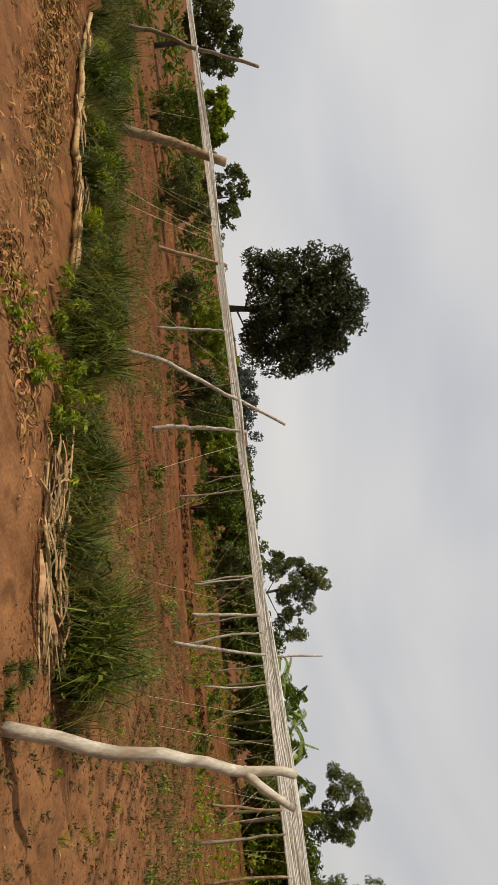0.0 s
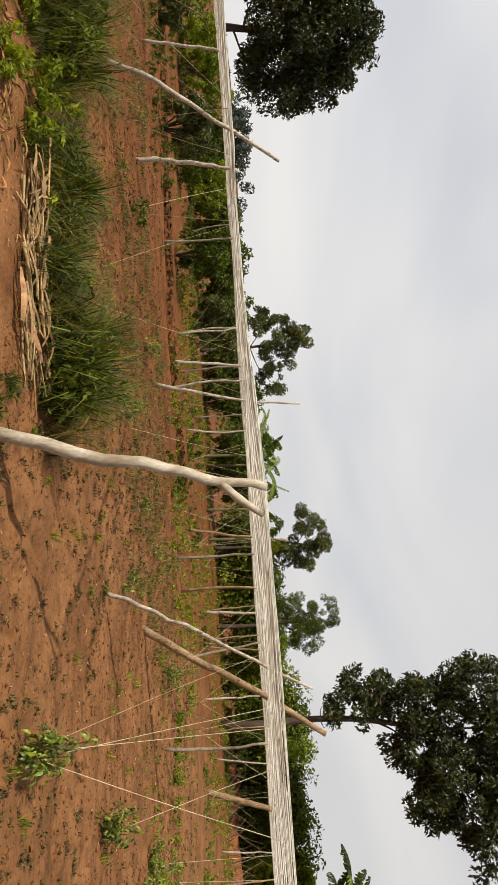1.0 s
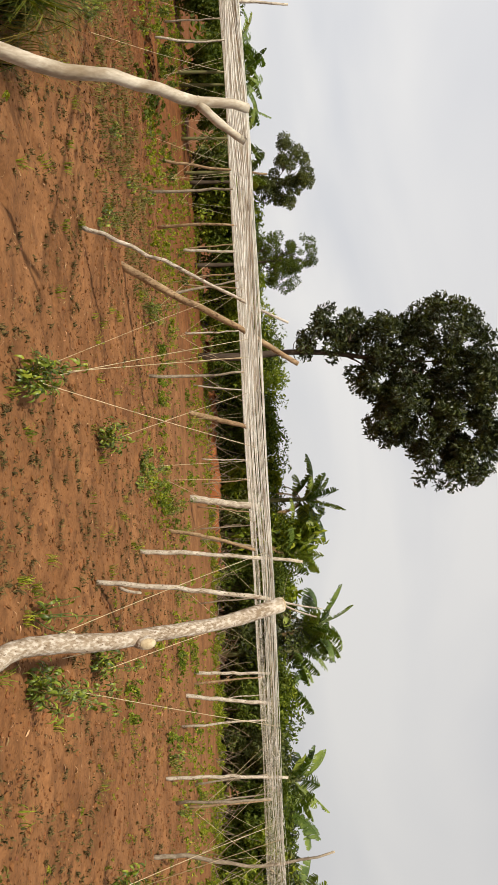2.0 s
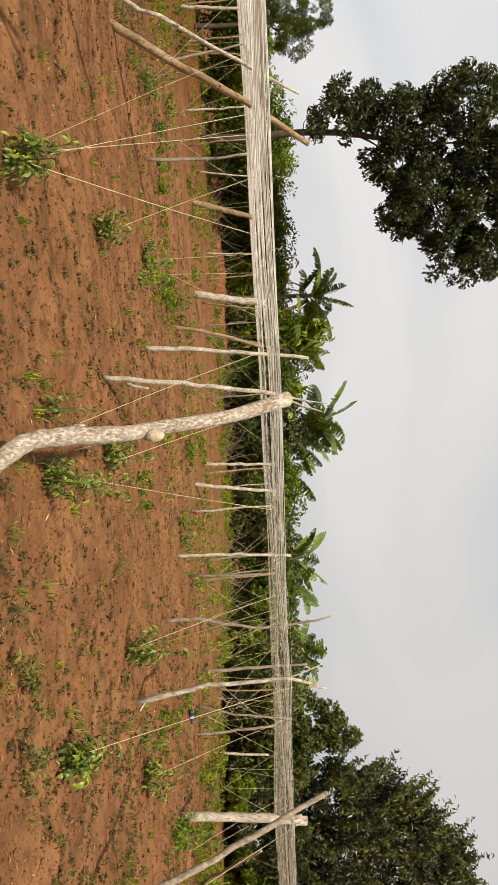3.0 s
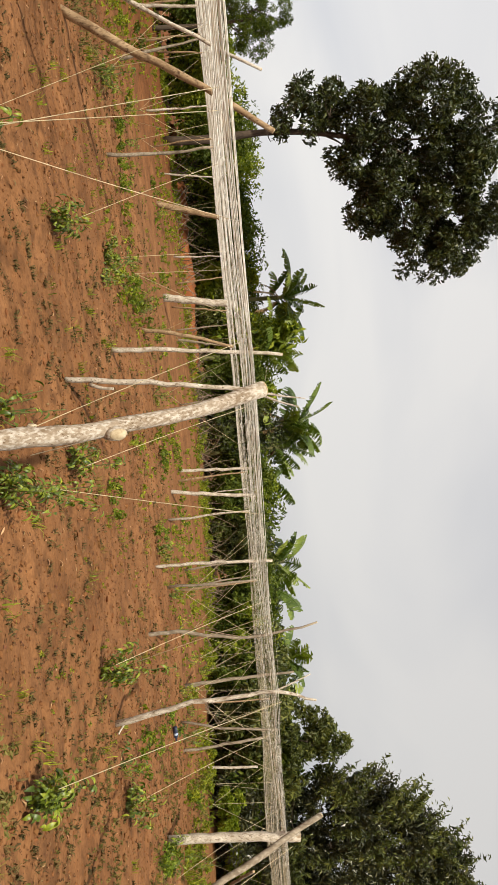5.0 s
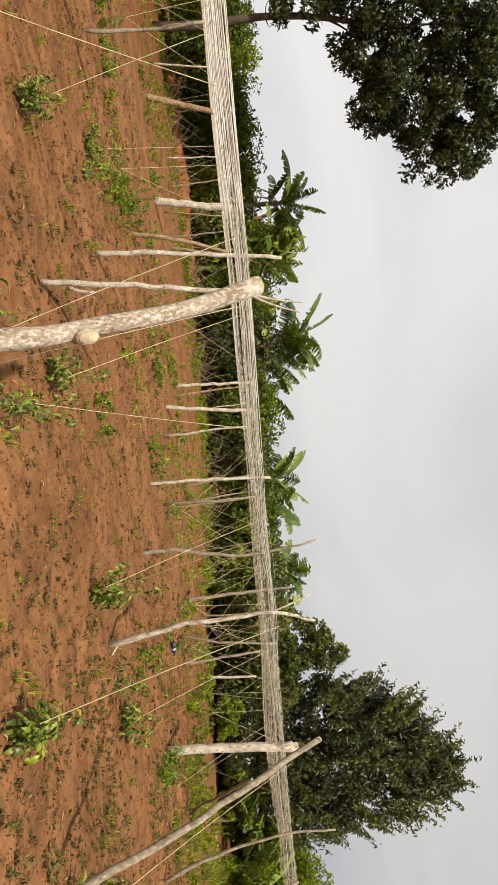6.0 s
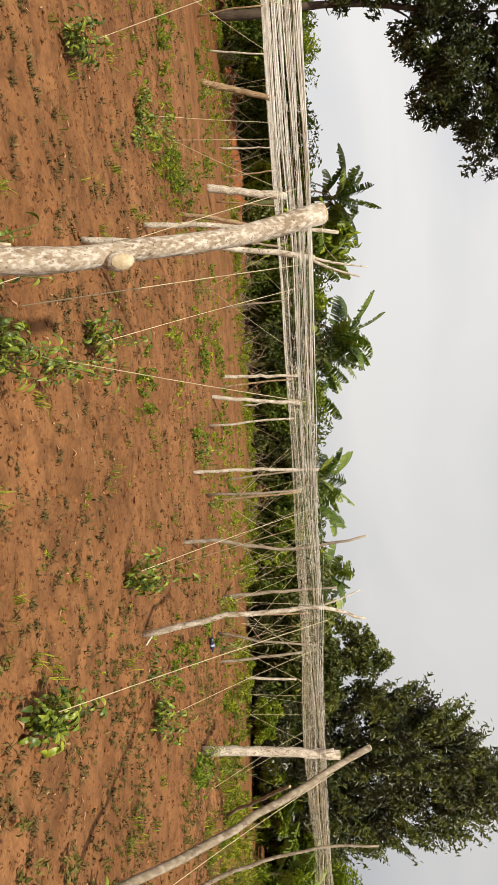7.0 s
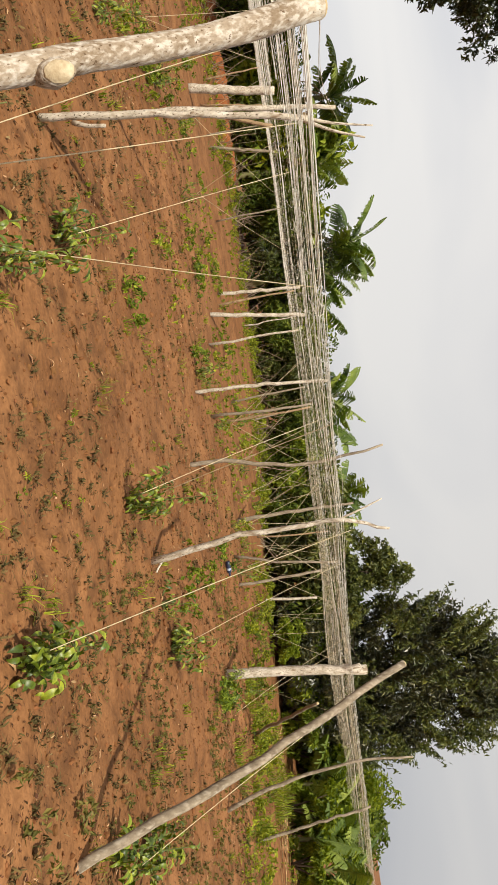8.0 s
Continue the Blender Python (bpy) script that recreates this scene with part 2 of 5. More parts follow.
def part(name, verts, faces, mat, parent, label="", smooth=True):
    ob = new(name, mesh_of(name, verts, faces, mat, smooth))
    ob.parent = parent
    return tagged(ob, label=label)


def thing(name, at, label, category, group="", kind=""):
    ob = new(name)
    ob.empty_display_size = 0.1
    ob.location = at
    return tagged(ob, label=label, category=category, group=group, kind=kind)


def curve_points(knots, n):
    """n points on a smooth curve through the knots."""
    k = np.asarray(knots, dtype=float)
    if len(k) == 2:
        return k[0] + (k[1] - k[0]) * np.linspace(0, 1, n)[:, None]
    ext = np.vstack([2 * k[0] - k[1], k, 2 * k[-1] - k[-2]])
    out = []
    for u in np.linspace(0, len(k) - 1, n):
        i = min(int(u), len(k) - 2)
        f = u - i
        a, b, c, d = ext[i:i + 4]
        out.append(0.5 * (2 * b + (c - a) * f + (2 * a - 5 * b + 4 * c - d) * f * f + (3 * b - a - 3 * c + d) * f ** 3))
    return np.array(out)


def tube(points, radii, sides=8, rough=0.0, rng=None, cap=True):
    """A round bar along the points, with its own radius at each."""
    p = np.asarray(points, dtype=float)
    n = len(p)
    radii = np.broadcast_to(np.asarray(radii, dtype=float), (n,))
    d = np.gradient(p, axis=0)
    d /= np.linalg.norm(d, axis=1)[:, None] + 1e-9
    ref = np.array([0.0, 0.0, 1.0]) if abs(d[:, 2]).mean() < 0.8 else np.array([1.0, 0.0, 0.0])
    u = np.cross(d, ref)
    u /= np.linalg.norm(u, axis=1)[:, None] + 1e-9
    v = np.cross(d, u)
    ang = np.linspace(0, 2 * math.pi, sides, endpoint=False)
    r = np.repeat(radii[:, None], sides, 1)
    if rough and rng is not None:
        r = r * (1 + rough * rng.normal(size=(n, sides)) + rough * rng.normal(size=(n, 1)))
    verts = p[:, None, :] + r[..., None] * (np.cos(ang)[None, :, None] * u[:, None, :] + np.sin(ang)[None, :, None] * v[:, None, :])
    verts = verts.reshape(-1, 3)
    i = np.arange(n - 1)[:, None] * sides
    j = np.arange(sides)[None, :]
    k = (j + 1) % sides
    faces = np.stack([i + j, i + k, i + sides + k, i + sides + j], -1).reshape(-1, 4).tolist()
    if cap:
        faces.append(list(range(sides))[::-1])
        faces.append(list(range((n - 1) * sides, n * sides)))
    return verts, faces


def joined(pieces):
    verts, faces, base = [], [], 0
    for v, f in pieces:
        verts.append(np.asarray(v))
        faces += [[i + base for i in q] for q in f]
        base += len(v)
    return np.vstack(verts), faces


def value_noise(x, y, seed):
    """Smooth noise between -1 and 1 on a unit lattice."""
    rng = np.random.default_rng(seed)
    table = rng.uniform(-1, 1, (256, 256))
    xi, yi = np.floor(x).astype(int), np.floor(y).astype(int)
    fx, fy = x - xi, y - yi
    fx, fy = fx * fx * (3 - 2 * fx), fy * fy * (3 - 2 * fy)
    a, b = table[xi % 256, yi % 256], table[(xi + 1) % 256, yi % 256]
    c, d = table[xi % 256, (yi + 1) % 256], table[(xi + 1) % 256, (yi + 1) % 256]
    return (a * (1 - fx) + b * fx) * (1 - fy) + (c * (1 - fx) + d * fx) * fy


def segment_distance(x, y, a, b):
    ax, ay = a
    dx, dy = b[0] - ax, b[1] - ay
    t = np.clip(((x - ax) * dx + (y - ay) * dy) / (dx * dx + dy * dy), 0, 1)
    return np.hypot(x - ax - t * dx, y - ay - t * dy)


# ---- ground ----
PITS = [(-3.14, 3.42), (-3.08, 3.65), (-2.76, 3.41), (-3.64, 4.0), (-5.47, 6.05), (-8.18, 8.5), (-6.06, 7.12), (-2.43, 3.51), (-4.34, 6.14), (-5.46, 9.37), (-3.28, 3.67), (-6.7, 2.6), (-7.0, 2.3),
        (-1.1, 4.2), (-0.6, 5.3), (0.9, 5.1), (1.3, 6.2), (2.9, 5.6), (-1.7, 5.6), (-3.0, 5.0), (1.9, 5.2), (-4.1, 4.4)]
DITCH = [(-35, -0.25), (-27.85, 3.34), (-22.41, 5.63), (-17.5, 7.7), (-14.0, 9.7), (-12.0, 12.6)]


def ground_height(x, y):
    x, y = np.asarray(x, dtype=float), np.asarray(y, dtype=float)
    near = np.exp(-((x + 2) ** 2 + (y - 6) ** 2) / 600)
    h = 0.035 * value_noise(x * 0.45, y * 0.45, 1) + 0.015 * value_noise(x * 1.7, y * 1.7, 2)
    h = h + near * (0.016 * value_noise(x * 4.3, y * 4.3, 3) + 0.014 * value_noise(x * 8, y * 8, 4))
    for a, b in zip(DITCH, DITCH[1:]):
        h = h - 0.42 * np.exp(-(segment_distance(x, y, a, b) / 0.55) ** 6)
    h = h + 0.05 * np.exp(-(((x - 1.5) / 0.7) ** 2 + ((y - 3.5) / 0.4) ** 2)) * (1 + 0.6 * value_noise(x * 9, y * 9, 6))
    for i, (px, py) in enumerate(PITS):
        c, w = math.cos(i * 1.7), math.sin(i * 1.7)
        u, q = (x - px) * c + (y - py) * w, (y - py) * c - (x - px) * w
        h = h - 0.055 * np.exp(-((u / 0.11) ** 2 + (q / 0.055) ** 2) ** 2)
    r = np.hypot(x, y)
    h = h + np.clip((r - 60) / 400, 0, 1) ** 1.5 * 7 * (1 + value_noise(x * 0.006, y * 0.006, 7))
    return h


def gz(x, y):
    return float(ground_height(x, y))


def axis(lo, hi, step, reach):
    inner = np.arange(lo, hi + 1e-6, step)
    out, s, p = [], step, hi
    while p < reach:
        s *= 1.22
        p += s
        out.append(p)
    left, s, p = [], step, lo
    while p > -reach:
        s *= 1.22
        p -= s
        left.append(p)
    return np.concatenate([left[::-1], inner, out])


gx, gy = axis(-29, 7.5, 0.06, 1500), axis(-3.0, 13, 0.06, 1500)
GX, GY = np.meshgrid(gx, gy, indexing="ij")
GZ = ground_height(GX, GY)
nx, ny = GX.shape
ii = (np.arange(nx - 1)[:, None] * ny + np.arange(ny - 1)[None, :]).reshape(-1)
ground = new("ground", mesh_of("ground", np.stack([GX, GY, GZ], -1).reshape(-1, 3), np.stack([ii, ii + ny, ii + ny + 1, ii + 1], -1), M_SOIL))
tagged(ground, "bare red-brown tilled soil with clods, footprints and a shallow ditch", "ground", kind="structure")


bank_line = curve_points([(x, y, 0) for x, y in [(-15, 31.0), (-11, 30.2), (-7, 29.7), (-3.4, 29.6)]], 90)
bank_rng = np.random.default_rng(4)
bank_rows = []
for u, hgt in ((0.0, -0.1), (0.10, 0.16), (0.22, 0.30), (0.40, 0.38), (1.0, 0.36), (1.6, -0.1)):
    off = bank_line + np.column_stack([np.zeros(90), np.full(90, u), hgt * np.sin(np.linspace(0.05, 0.97, 90) * math.pi) ** 0.5 * (1 + 0.35 * value_noise(bank_line[:, 0] * 1.3, bank_line[:, 0] * 0, 3))]) + np.column_stack([bank_rng.normal(size=90) * 0.03, bank_rng.normal(size=90) * 0.05, bank_rng.normal(size=90) * 0.05 * (hgt > 0)])
    bank_rows.append(off)
bi = (np.arange(5)[:, None] * 90 + np.arange(89)[None, :]).reshape(-1)
earth_bank = new("earth_bank", mesh_of("earth_bank", np.concatenate(bank_rows), np.stack([bi, bi + 1, bi + 91, bi + 90], -1), M_BANK))
tagged(earth_bank, "low crumbling bank of bare orange earth along the hedge", "bank", kind="structure")


# ---- posts ----
def post(knots, r0, r1, mat, label, tip_cut=True, forks=(), stubs=(), group="trellis posts", sides=10, profile=None):
    """A debarked or rough pole through the knots, set in the soil, with forks and cut stubs of its own."""
    rng = np.random.default_rng(int(abs(knots[0][0] * 131 + knots[0][1] * 57) * 10))
    base = np.array(knots[0], dtype=float)
    base[2] = gz(base[0], base[1])
    k = np.array(knots, dtype=float) - base
    ob = thing("wooden_post", base.tolist(), label, "post", group)
    k[0][2] = -0.06
    length = np.linalg.norm(k[-1] - k[0])
    n = 30 if profile else 14 if sides >= 8 else 8
    p = curve_points(k, n)
    wob = rng.normal(size=(n, 3)) * min(0.009, length * 0.005)
    wob[0] = wob[-1] = 0
    rad = np.linspace(r0, r1, n) * (1 + 0.025 * rng.normal(size=n)) * (1.0 if r0 > 0.06 else 0.85)
    if profile:
        rad = np.interp(np.linspace(0, 1, n), *profile)
        wob = np.column_stack([np.interp(np.arange(n), np.linspace(0, n - 1, 7), rng.normal(size=7) * 0.004) for _ in range(3)])
    v, f = tube(p + wob, rad, sides, 0.03, rng)
    part("trunk", v, f, mat, ob)
    if tip_cut:
        d = p[-1] - p[-2]
        d /= np.linalg.norm(d)
        v, f = tube([p[-1] - d * 0.004, p[-1] + d * 0.006], [rad[-1] * 0.94, rad[-1] * 0.9], sides)
        part("cut_end", v, f, M_CUT, ob, "pale sawn end")
    for at, tip, fr0, fr1 in forks:
        q = np.array([at, (np.array(at) + np.array(tip)) / 2 + np.array([0.01, 0, -0.01]), tip], dtype=float) - base
        v, f = tube(curve_points(q, 7), np.linspace(fr0, fr1, 7), 8, 0.04, rng)
        part("branch", v, f, mat, ob)
    for at, tip, sr in stubs:
        q = np.array([at, tip], dtype=float) - base
        d = (q[1] - q[0]) / np.linalg.norm(q[1] - q[0])
        tall = np.array([1, 1, 1.5])
        v, f = tube(curve_points(q, 4), [sr * 1.35, sr * 1.2, sr * 1.08, sr], 14, 0.04, rng)
        stub = part("branch_stub", (v - q[1]) * tall + q[1], f, mat, ob)
        v, f = tube([q[1] - d * 0.002, q[1] + d * 0.004], [sr * 0.97, sr * 0.9], 14, 0.04, rng)
        v = (v - q[1]) * tall + q[1]
        part("cut_face", v, f, M_CUT_OLD, stub, "pale cut face of a lopped branch")
    return ob


# the forked post and the thick curved post at the trellis edge
post([(-3.33, 2.50, 0), (-3.20, 2.66, 0.55), (-3.19, 2.80, 1.0), (-3.20, 2.98, 1.40), (-3.22, 3.10, 1.73)], 0.058, 0.034, M_BARK_SMOOTH,
     "pale smooth-barked forked wooden post leaning at the trellis edge",
     forks=[((-3.20, 2.98, 1.40), (-3.05, 3.20, 1.70), 0.032, 0.024)])
post([(0.185, 3.50, 0), (0.085, 3.50, 0.11), (0.018, 3.545, 0.23), (-0.004, 3.615, 0.43), (-0.002, 3.72, 0.735), (-0.035, 3.82, 1.0), (-0.085, 3.985, 1.38), (-0.192, 4.17, 1.765)], 0.070, 0.050, M_BARK_LICHEN,
     "thick crooked lichen-spotted wooden post with a lopped branch", sides=18,
     profile=([0, 0.06, 0.2, 0.46, 0.53, 0.6, 0.85, 0.95, 1.0], [0.088, 0.066, 0.056, 0.054, 0.055, 0.046, 0.043, 0.045, 0.050]),
     stubs=[((0.0, 3.79, 0.915), (0.022, 3.727, 0.945), 0.036), ((-0.03, 3.66, 0.50), (-0.068, 3.645, 0.515), 0.017)])
post([(3.57, 4.65, 0), (3.41, 5.18, 0.92), (3.203, 5.788, 1.962)], 0.038, 0.027, M_BARK_GREY, "long straight grey pole leaning steeply into the trellis")
# leaning tan pair
post([(-4.35, 5.78, 0), (-3.83, 5.88, 0.95), (-3.17, 6.03, 2.11)], 0.031, 0.016, M_BARK_PALE, "thin knotty pale pole leaning far over")
post([(-5.40, 8.28, 0), (-4.85, 8.36, 0.75), (-4.40, 8.46, 1.55), (-3.82, 8.62, 2.42)], 0.062, 0.034, M_BARK_TAN, "tan smooth pole leaning far over with a kinked foot")
# upright posts further in
post([(-4.30, 18.72, 0), (-3.95, 18.8, 1.92)], 0.105, 0.093, M_BARK_PALE, "stout pale upright trellis post with a flat sawn top")
post([(-2.40, 13.1, 0), (-2.2, 13.1, 0.8), (-1.91, 13.17, 1.68)], 0.046, 0.036, M_BARK_TAN, "brown leaning trellis post")
post([(-3.90, 23.0, 0), (-3.50, 23.07, 1.77)], 0.05, 0.04, M_BARK_GREY, "thin grey trellis post far inside the trellis")
post([(-1.44, 9.49, 0), (-1.33, 9.5, 1.0), (-1.16, 9.59, 2.32)], 0.045, 0.026, M_BARK_PALE, "slim pale upright trellis post with lichen")
post([(-0.70, 6.54, 0), (-0.58, 6.55, 0.9), (-0.40, 6.62, 1.85)], 0.034, 0.024, M_BARK_PALE, "slim pale crooked trellis post with broken side twigs",
     forks=[((-0.62, 6.55, 0.25), (-0.55, 6.5, 0.48), 0.018, 0.012), ((-0.42, 6.62, 1.78), (-0.30, 6.66, 2.27), 0.015, 0.005), ((-0.40, 6.62, 1.8), (-0.22, 6.6, 2.2), 0.013, 0.006)])
post([(0.36, 18.14, 0), (0.49, 18.22, 1.9)], 0.05, 0.04, M_BARK_PALE, "thin pale trellis post")
post([(0.80, 15.77, 0), (1.09, 15.85, 1.86)], 0.056, 0.045, M_BARK_PALE, "thin pale trellis post")
post([(1.89, 11.87, 0), (1.92, 11.9, 1.0), (2.0, 11.95, 1.98)], 0.034, 0.027, M_BARK_PALE, "thin straight pale trellis post")
post([(2.65, 10.36, 0), (2.68, 10.38, 0.5), (2.86, 10.42, 1.46), (2.75, 10.44, 2.5)], 0.040, 0.018, M_BARK_GREY, "thin bent grey trellis post standing above the net")
post([(4.89, 14.95, 0), (4.86, 15.0, 1.3), (4.85, 15.01, 2.3)], 0.052, 0.025, M_BARK_GREY, "dark grey crooked trellis post standing above the net")
post([(2.91, 7.53, 0), (2.73, 7.42, 0.9), (2.70, 7.42, 1.7), (2.84, 7.44, 2.14)], 0.040, 0.014, M_BARK_PALE, "slim pale bowed trellis post with a twiggy tip",
     forks=[((2.89, 7.51, 0.1), (2.99, 7.46, 0.03), 0.013, 0.008), ((2.70, 7.42, 1.7), (2.58, 7.5, 2.12), 0.012, 0.006)])
post([(5.72, 13.61, 0), (5.64, 13.67, 1.5)], 0.034, 0.028, M_BARK_GREY, "thin dark trellis post")
post([(7.79, 17.63, 0), (7.93, 17.68, 1.3)], 0.044, 0.034, M_BARK_PALE, "short pale post by the hedge")
post([(5.71, 10.46, 0), (5.80, 10.5, 1.0), (5.92, 10.54, 1.94)], 0.074, 0.066, M_BARK_PALE, "stout pale trellis post with two cut forks at its top",
     forks=[((5.86, 10.52, 1.55), (5.80, 10.46, 1.86), 0.04, 0.034)])
post([(7.93, 12.33, 0), (7.1, 11.4, 0.62), (6.33, 10.5, 1.2)], 0.036, 0.026, M_BARK_GREY, "short brown stick leaning beside the stout post")
post([(6.56, 8.78, 0), (6.32, 8.9, 0.75), (6.2, 8.98, 1.5), (6.24, 9.02, 2.27)], 0.034, 0.016, M_BARK_GREY, "thin bowed greyish trellis post")
post([(8.59, 10.63, 0), (8.42, 10.7, 0.9), (8.3, 10.81, 1.75)], 0.030, 0.022, M_BARK_GREY, "thin leaning grey trellis post")
post([(-7.15, 19.5, 0), (-6.56, 19.58, 1.84)], 0.085, 0.07, M_BARK_TAN, "tan leaning trellis post")
post([(-11.32, 13.33, 0), (-11.0, 13.4, 1.4), (-10.83, 13.46, 2.52)], 0.042, 0.03, M_BARK_TAN, "thin tan trellis post standing above the net")
post([(-12.46, 18.98, 0), (-12.29, 19.03, 2.1)], 0.056, 0.045, M_BARK_PALE, "thin pale trellis post")
post([(-14.44, 10.38, 0), (-14.3, 10.56, 1.72)], 0.05, 0.04, M_BARK_PALE, "thin pale trellis post")
post([(-10.46, 7.89, 0), (-10.3, 8.1, 0.9), (-10.2, 8.25, 1.7), (-10.12, 8.35, 2.73)], 0.045, 0.022, M_BARK_PALE, "thin pale trellis post standing above the net")
post([(-12.55, 4.44, 0), (-12.5, 4.5, 0.85), (-12.36, 4.68, 1.84)], 0.056, 0.04, M_BARK_PALE, "pale kinked trellis post")
post([(-10.86, 2.30, 0), (-10.6, 2.62, 0.75), (-10.35, 3.05, 1.45), (-9.98, 3.58, 2.39)], 0.05, 0.03, M_BARK_PALE, "long pale pole leaning through the net")
post([(-21.34, 2.34, 0), (-20.98, 3.05, 1.95)], 0.07, 0.055, M_BARK_TAN, "tan upright trellis post inside the trellis")
post([(-17.37, 3.72, 0), (-17.21, 4.0, 1.82)], 0.045, 0.04, M_BARK_PALE, "thin pale trellis post")
post([(-13.0, -0.95, 0), (-12.85, -0.62, 0.9), (-12.6, -0.14, 1.98)], 0.088, 0.075, M_BARK_TAN, "stout tan trellis post leaning at the net's edge")
post([(-15.6, -2.75, 0), (-15.11, -2.4, 1.0), (-14.55, -2.03, 1.7), (-13.94, -1.58, 2.77)], 0.058, 0.034, M_BARK_GREY, "thin grey pole standing above the net")


# ---- trellis of twine ----
NEAR = np.array([(-24, -8), (-10.8, -0.3), (-9.6, 3.0), (-7.4, 4.6), (-3.2, 3.12), (-0.2, 4.22), (2.80, 7.42), (5.92, 10.5), (9, 12), (20, 19)], dtype=float)
FAR = np.array([(-40, 2), (-30, 10), (-26, 14), (-20, 20), (-12, 26), (-3, 28), (3, 26), (7.5, 18), (10.5, 17), (23, 25)], dtype=float)
TOP = 1.735


def net_point(s, v):
    """A place on the net: s along it (0 to 9), v across it (0 at the near edge, 1 at the far one)."""
    i = np.clip(np.floor(s).astype(int), 0, 8)
    f = (s - i)[..., None]
    a = NEAR[i] * (1 - f) + NEAR[i + 1] * f
    b = FAR[i] * (1 - f) + FAR[i + 1] * f
    return a * (1 - v)[..., None] + b * v[..., None]


prng = np.random.default_rng(17)
for _ in range(34):
    q = net_point(np.array([prng.uniform(1.6, 6.8)]), np.array([prng.uniform(0.3, 0.95)]))[0]
    e = prng.normal(size=2) * 0.12
    post([(q[0], q[1], 0), (q[0] + e[0] * 0.6, q[1] + e[1], 0.9), (q[0] + e[0], q[1] + e[1], TOP + prng.uniform(-0.05, 0.12))], prng.uniform(0.028, 0.045), 0.022, (M_BARK_PALE, M_BARK_GREY, M_BARK_TAN)[prng.integers(0, 3)],
         "thin stick propping the net deep inside the trellis", sides=6, tip_cut=False)

net = thing("string_trellis", (0, 0, TOP), "wide flat trellis of white plastic twine strung over the posts", "trellis")
rng = np.random.default_rng(5)
NODES = np.linspace(0, 9, 28)


def net_height(s, v):
    return -(0.03 + 0.32 * np.exp(-((s - 8.2) / 1.7) ** 2)) * v - 0.016 * np.exp(-((s - 5.0) / 0.6) ** 2) * (1 - v)


def cord(lo, hi, v0, wander, lift, r, name="cord", thin=1.0):
    """One strand along the net: it wanders across, sags between the posts and is thinner beyond the thick post."""
    s = np.linspace(lo, hi, max(12, int((hi - lo) * 9)))
    v = np.clip(v0 + np.interp(s, NODES, rng.normal(size=28)) * wander, -0.008, 1.0)
    p = net_point(s, v)
    frac = s - np.floor(s)
    z = net_height(s, v) - rng.uniform(0.0, 0.06) * 4 * frac * (1 - frac) + np.interp(s, NODES, rng.normal(size=28)) * lift
    vv, ff = tube(np.column_stack([p, z]), r * np.interp(s, [3.4, 4.5, 5.3, 7.0], [1.7, 1.05, thin, thin * 0.8]), 3, cap=False)
    return part(name, vv, ff, M_CORD, net)


for v0, strands in ((0.0, 7), (0.035, 2), (0.12, 2), (0.30, 4), (1.0, 7)):
    for _ in range(strands):
        cord(0, 9, v0, 0.003, 0.010, rng.choice([0.003, 0.0038, 0.0045]), thin=0.45)
for c in range(110):
    cord(0 if rng.random() < 0.7 else rng.uniform(0, 3), rng.uniform(3.9, 4.9), rng.random() ** 1.5, 0.008, 0.013, rng.choice([0.0034, 0.0044, 0.0054]))
for c in range(26):
    cord(rng.uniform(3.4, 4.4), rng.uniform(4.8, 5.8), rng.uniform(0.7, 1.0), 0.008, 0.012, rng.choice([0.003, 0.004, 0.005]))
for c in range(14):
    cord(rng.uniform(3.8, 4.6), rng.uniform(5.1, 6.4), rng.uniform(0.0, 0.16), 0.008, 0.016, rng.choice([0.0014, 0.002, 0.0026]))
for c in range(46):
    cord(rng.uniform(3.5, 5.5), 9, rng.random() ** 1.4, 0.022, 0.018, rng.choice([0.0008, 0.0010, 0.0013])).data.materials[0] = M_TWINE_OLD
for c in range(12):
    cord(rng.uniform(3.5, 5.5), 9, rng.random() ** 1.6, 0.03, 0.022, rng.choice([0.0008, 0.0011]))
for c in range(70):
    cord(rng.uniform(6.0, 7.6), 9, rng.random() ** 1.2, 0.012, 0.014, rng.choice([0.0014, 0.0018, 0.0022])).data.materials[0] = M_TWINE_OLD
for tip in ((-0.36, 6.64, 0.30), (-1.17, 9.58, 0.52)):
    a3, b3 = np.array([-0.192, 4.17, 0.035]), np.array(tip)
    vv, ff = tube(curve_points([a3, (a3 + b3) / 2 - np.array([0, 0, 0.05]), b3], 10), 0.0012, 3, cap=False)
    part("loose_end", vv, ff, M_TWINE_OLD, net)
for c in range(130):
    s0 = rng.uniform(0.5, 8.8) if c < 60 else rng.uniform(4.6, 8.4)
    start = rng.uniform(0, 0.3)
    v = np.linspace(start, start + rng.uniform(0.2, 0.7), 14)
    sv = s0 + np.cumsum(rng.normal(size=14)) * 0.02
    p = net_point(sv, v)
    pts = np.column_stack([p, net_height(sv, v) - 0.03 * np.abs(np.sin(v * 25)) + 0.012 * rng.normal(size=14)])
    vv, ff = tube(pts, rng.choice([0.0009, 0.0014]), 3, cap=False)
    part("cross_cord", vv, ff, M_CORD if c % 2 else M_TWINE_OLD, net)
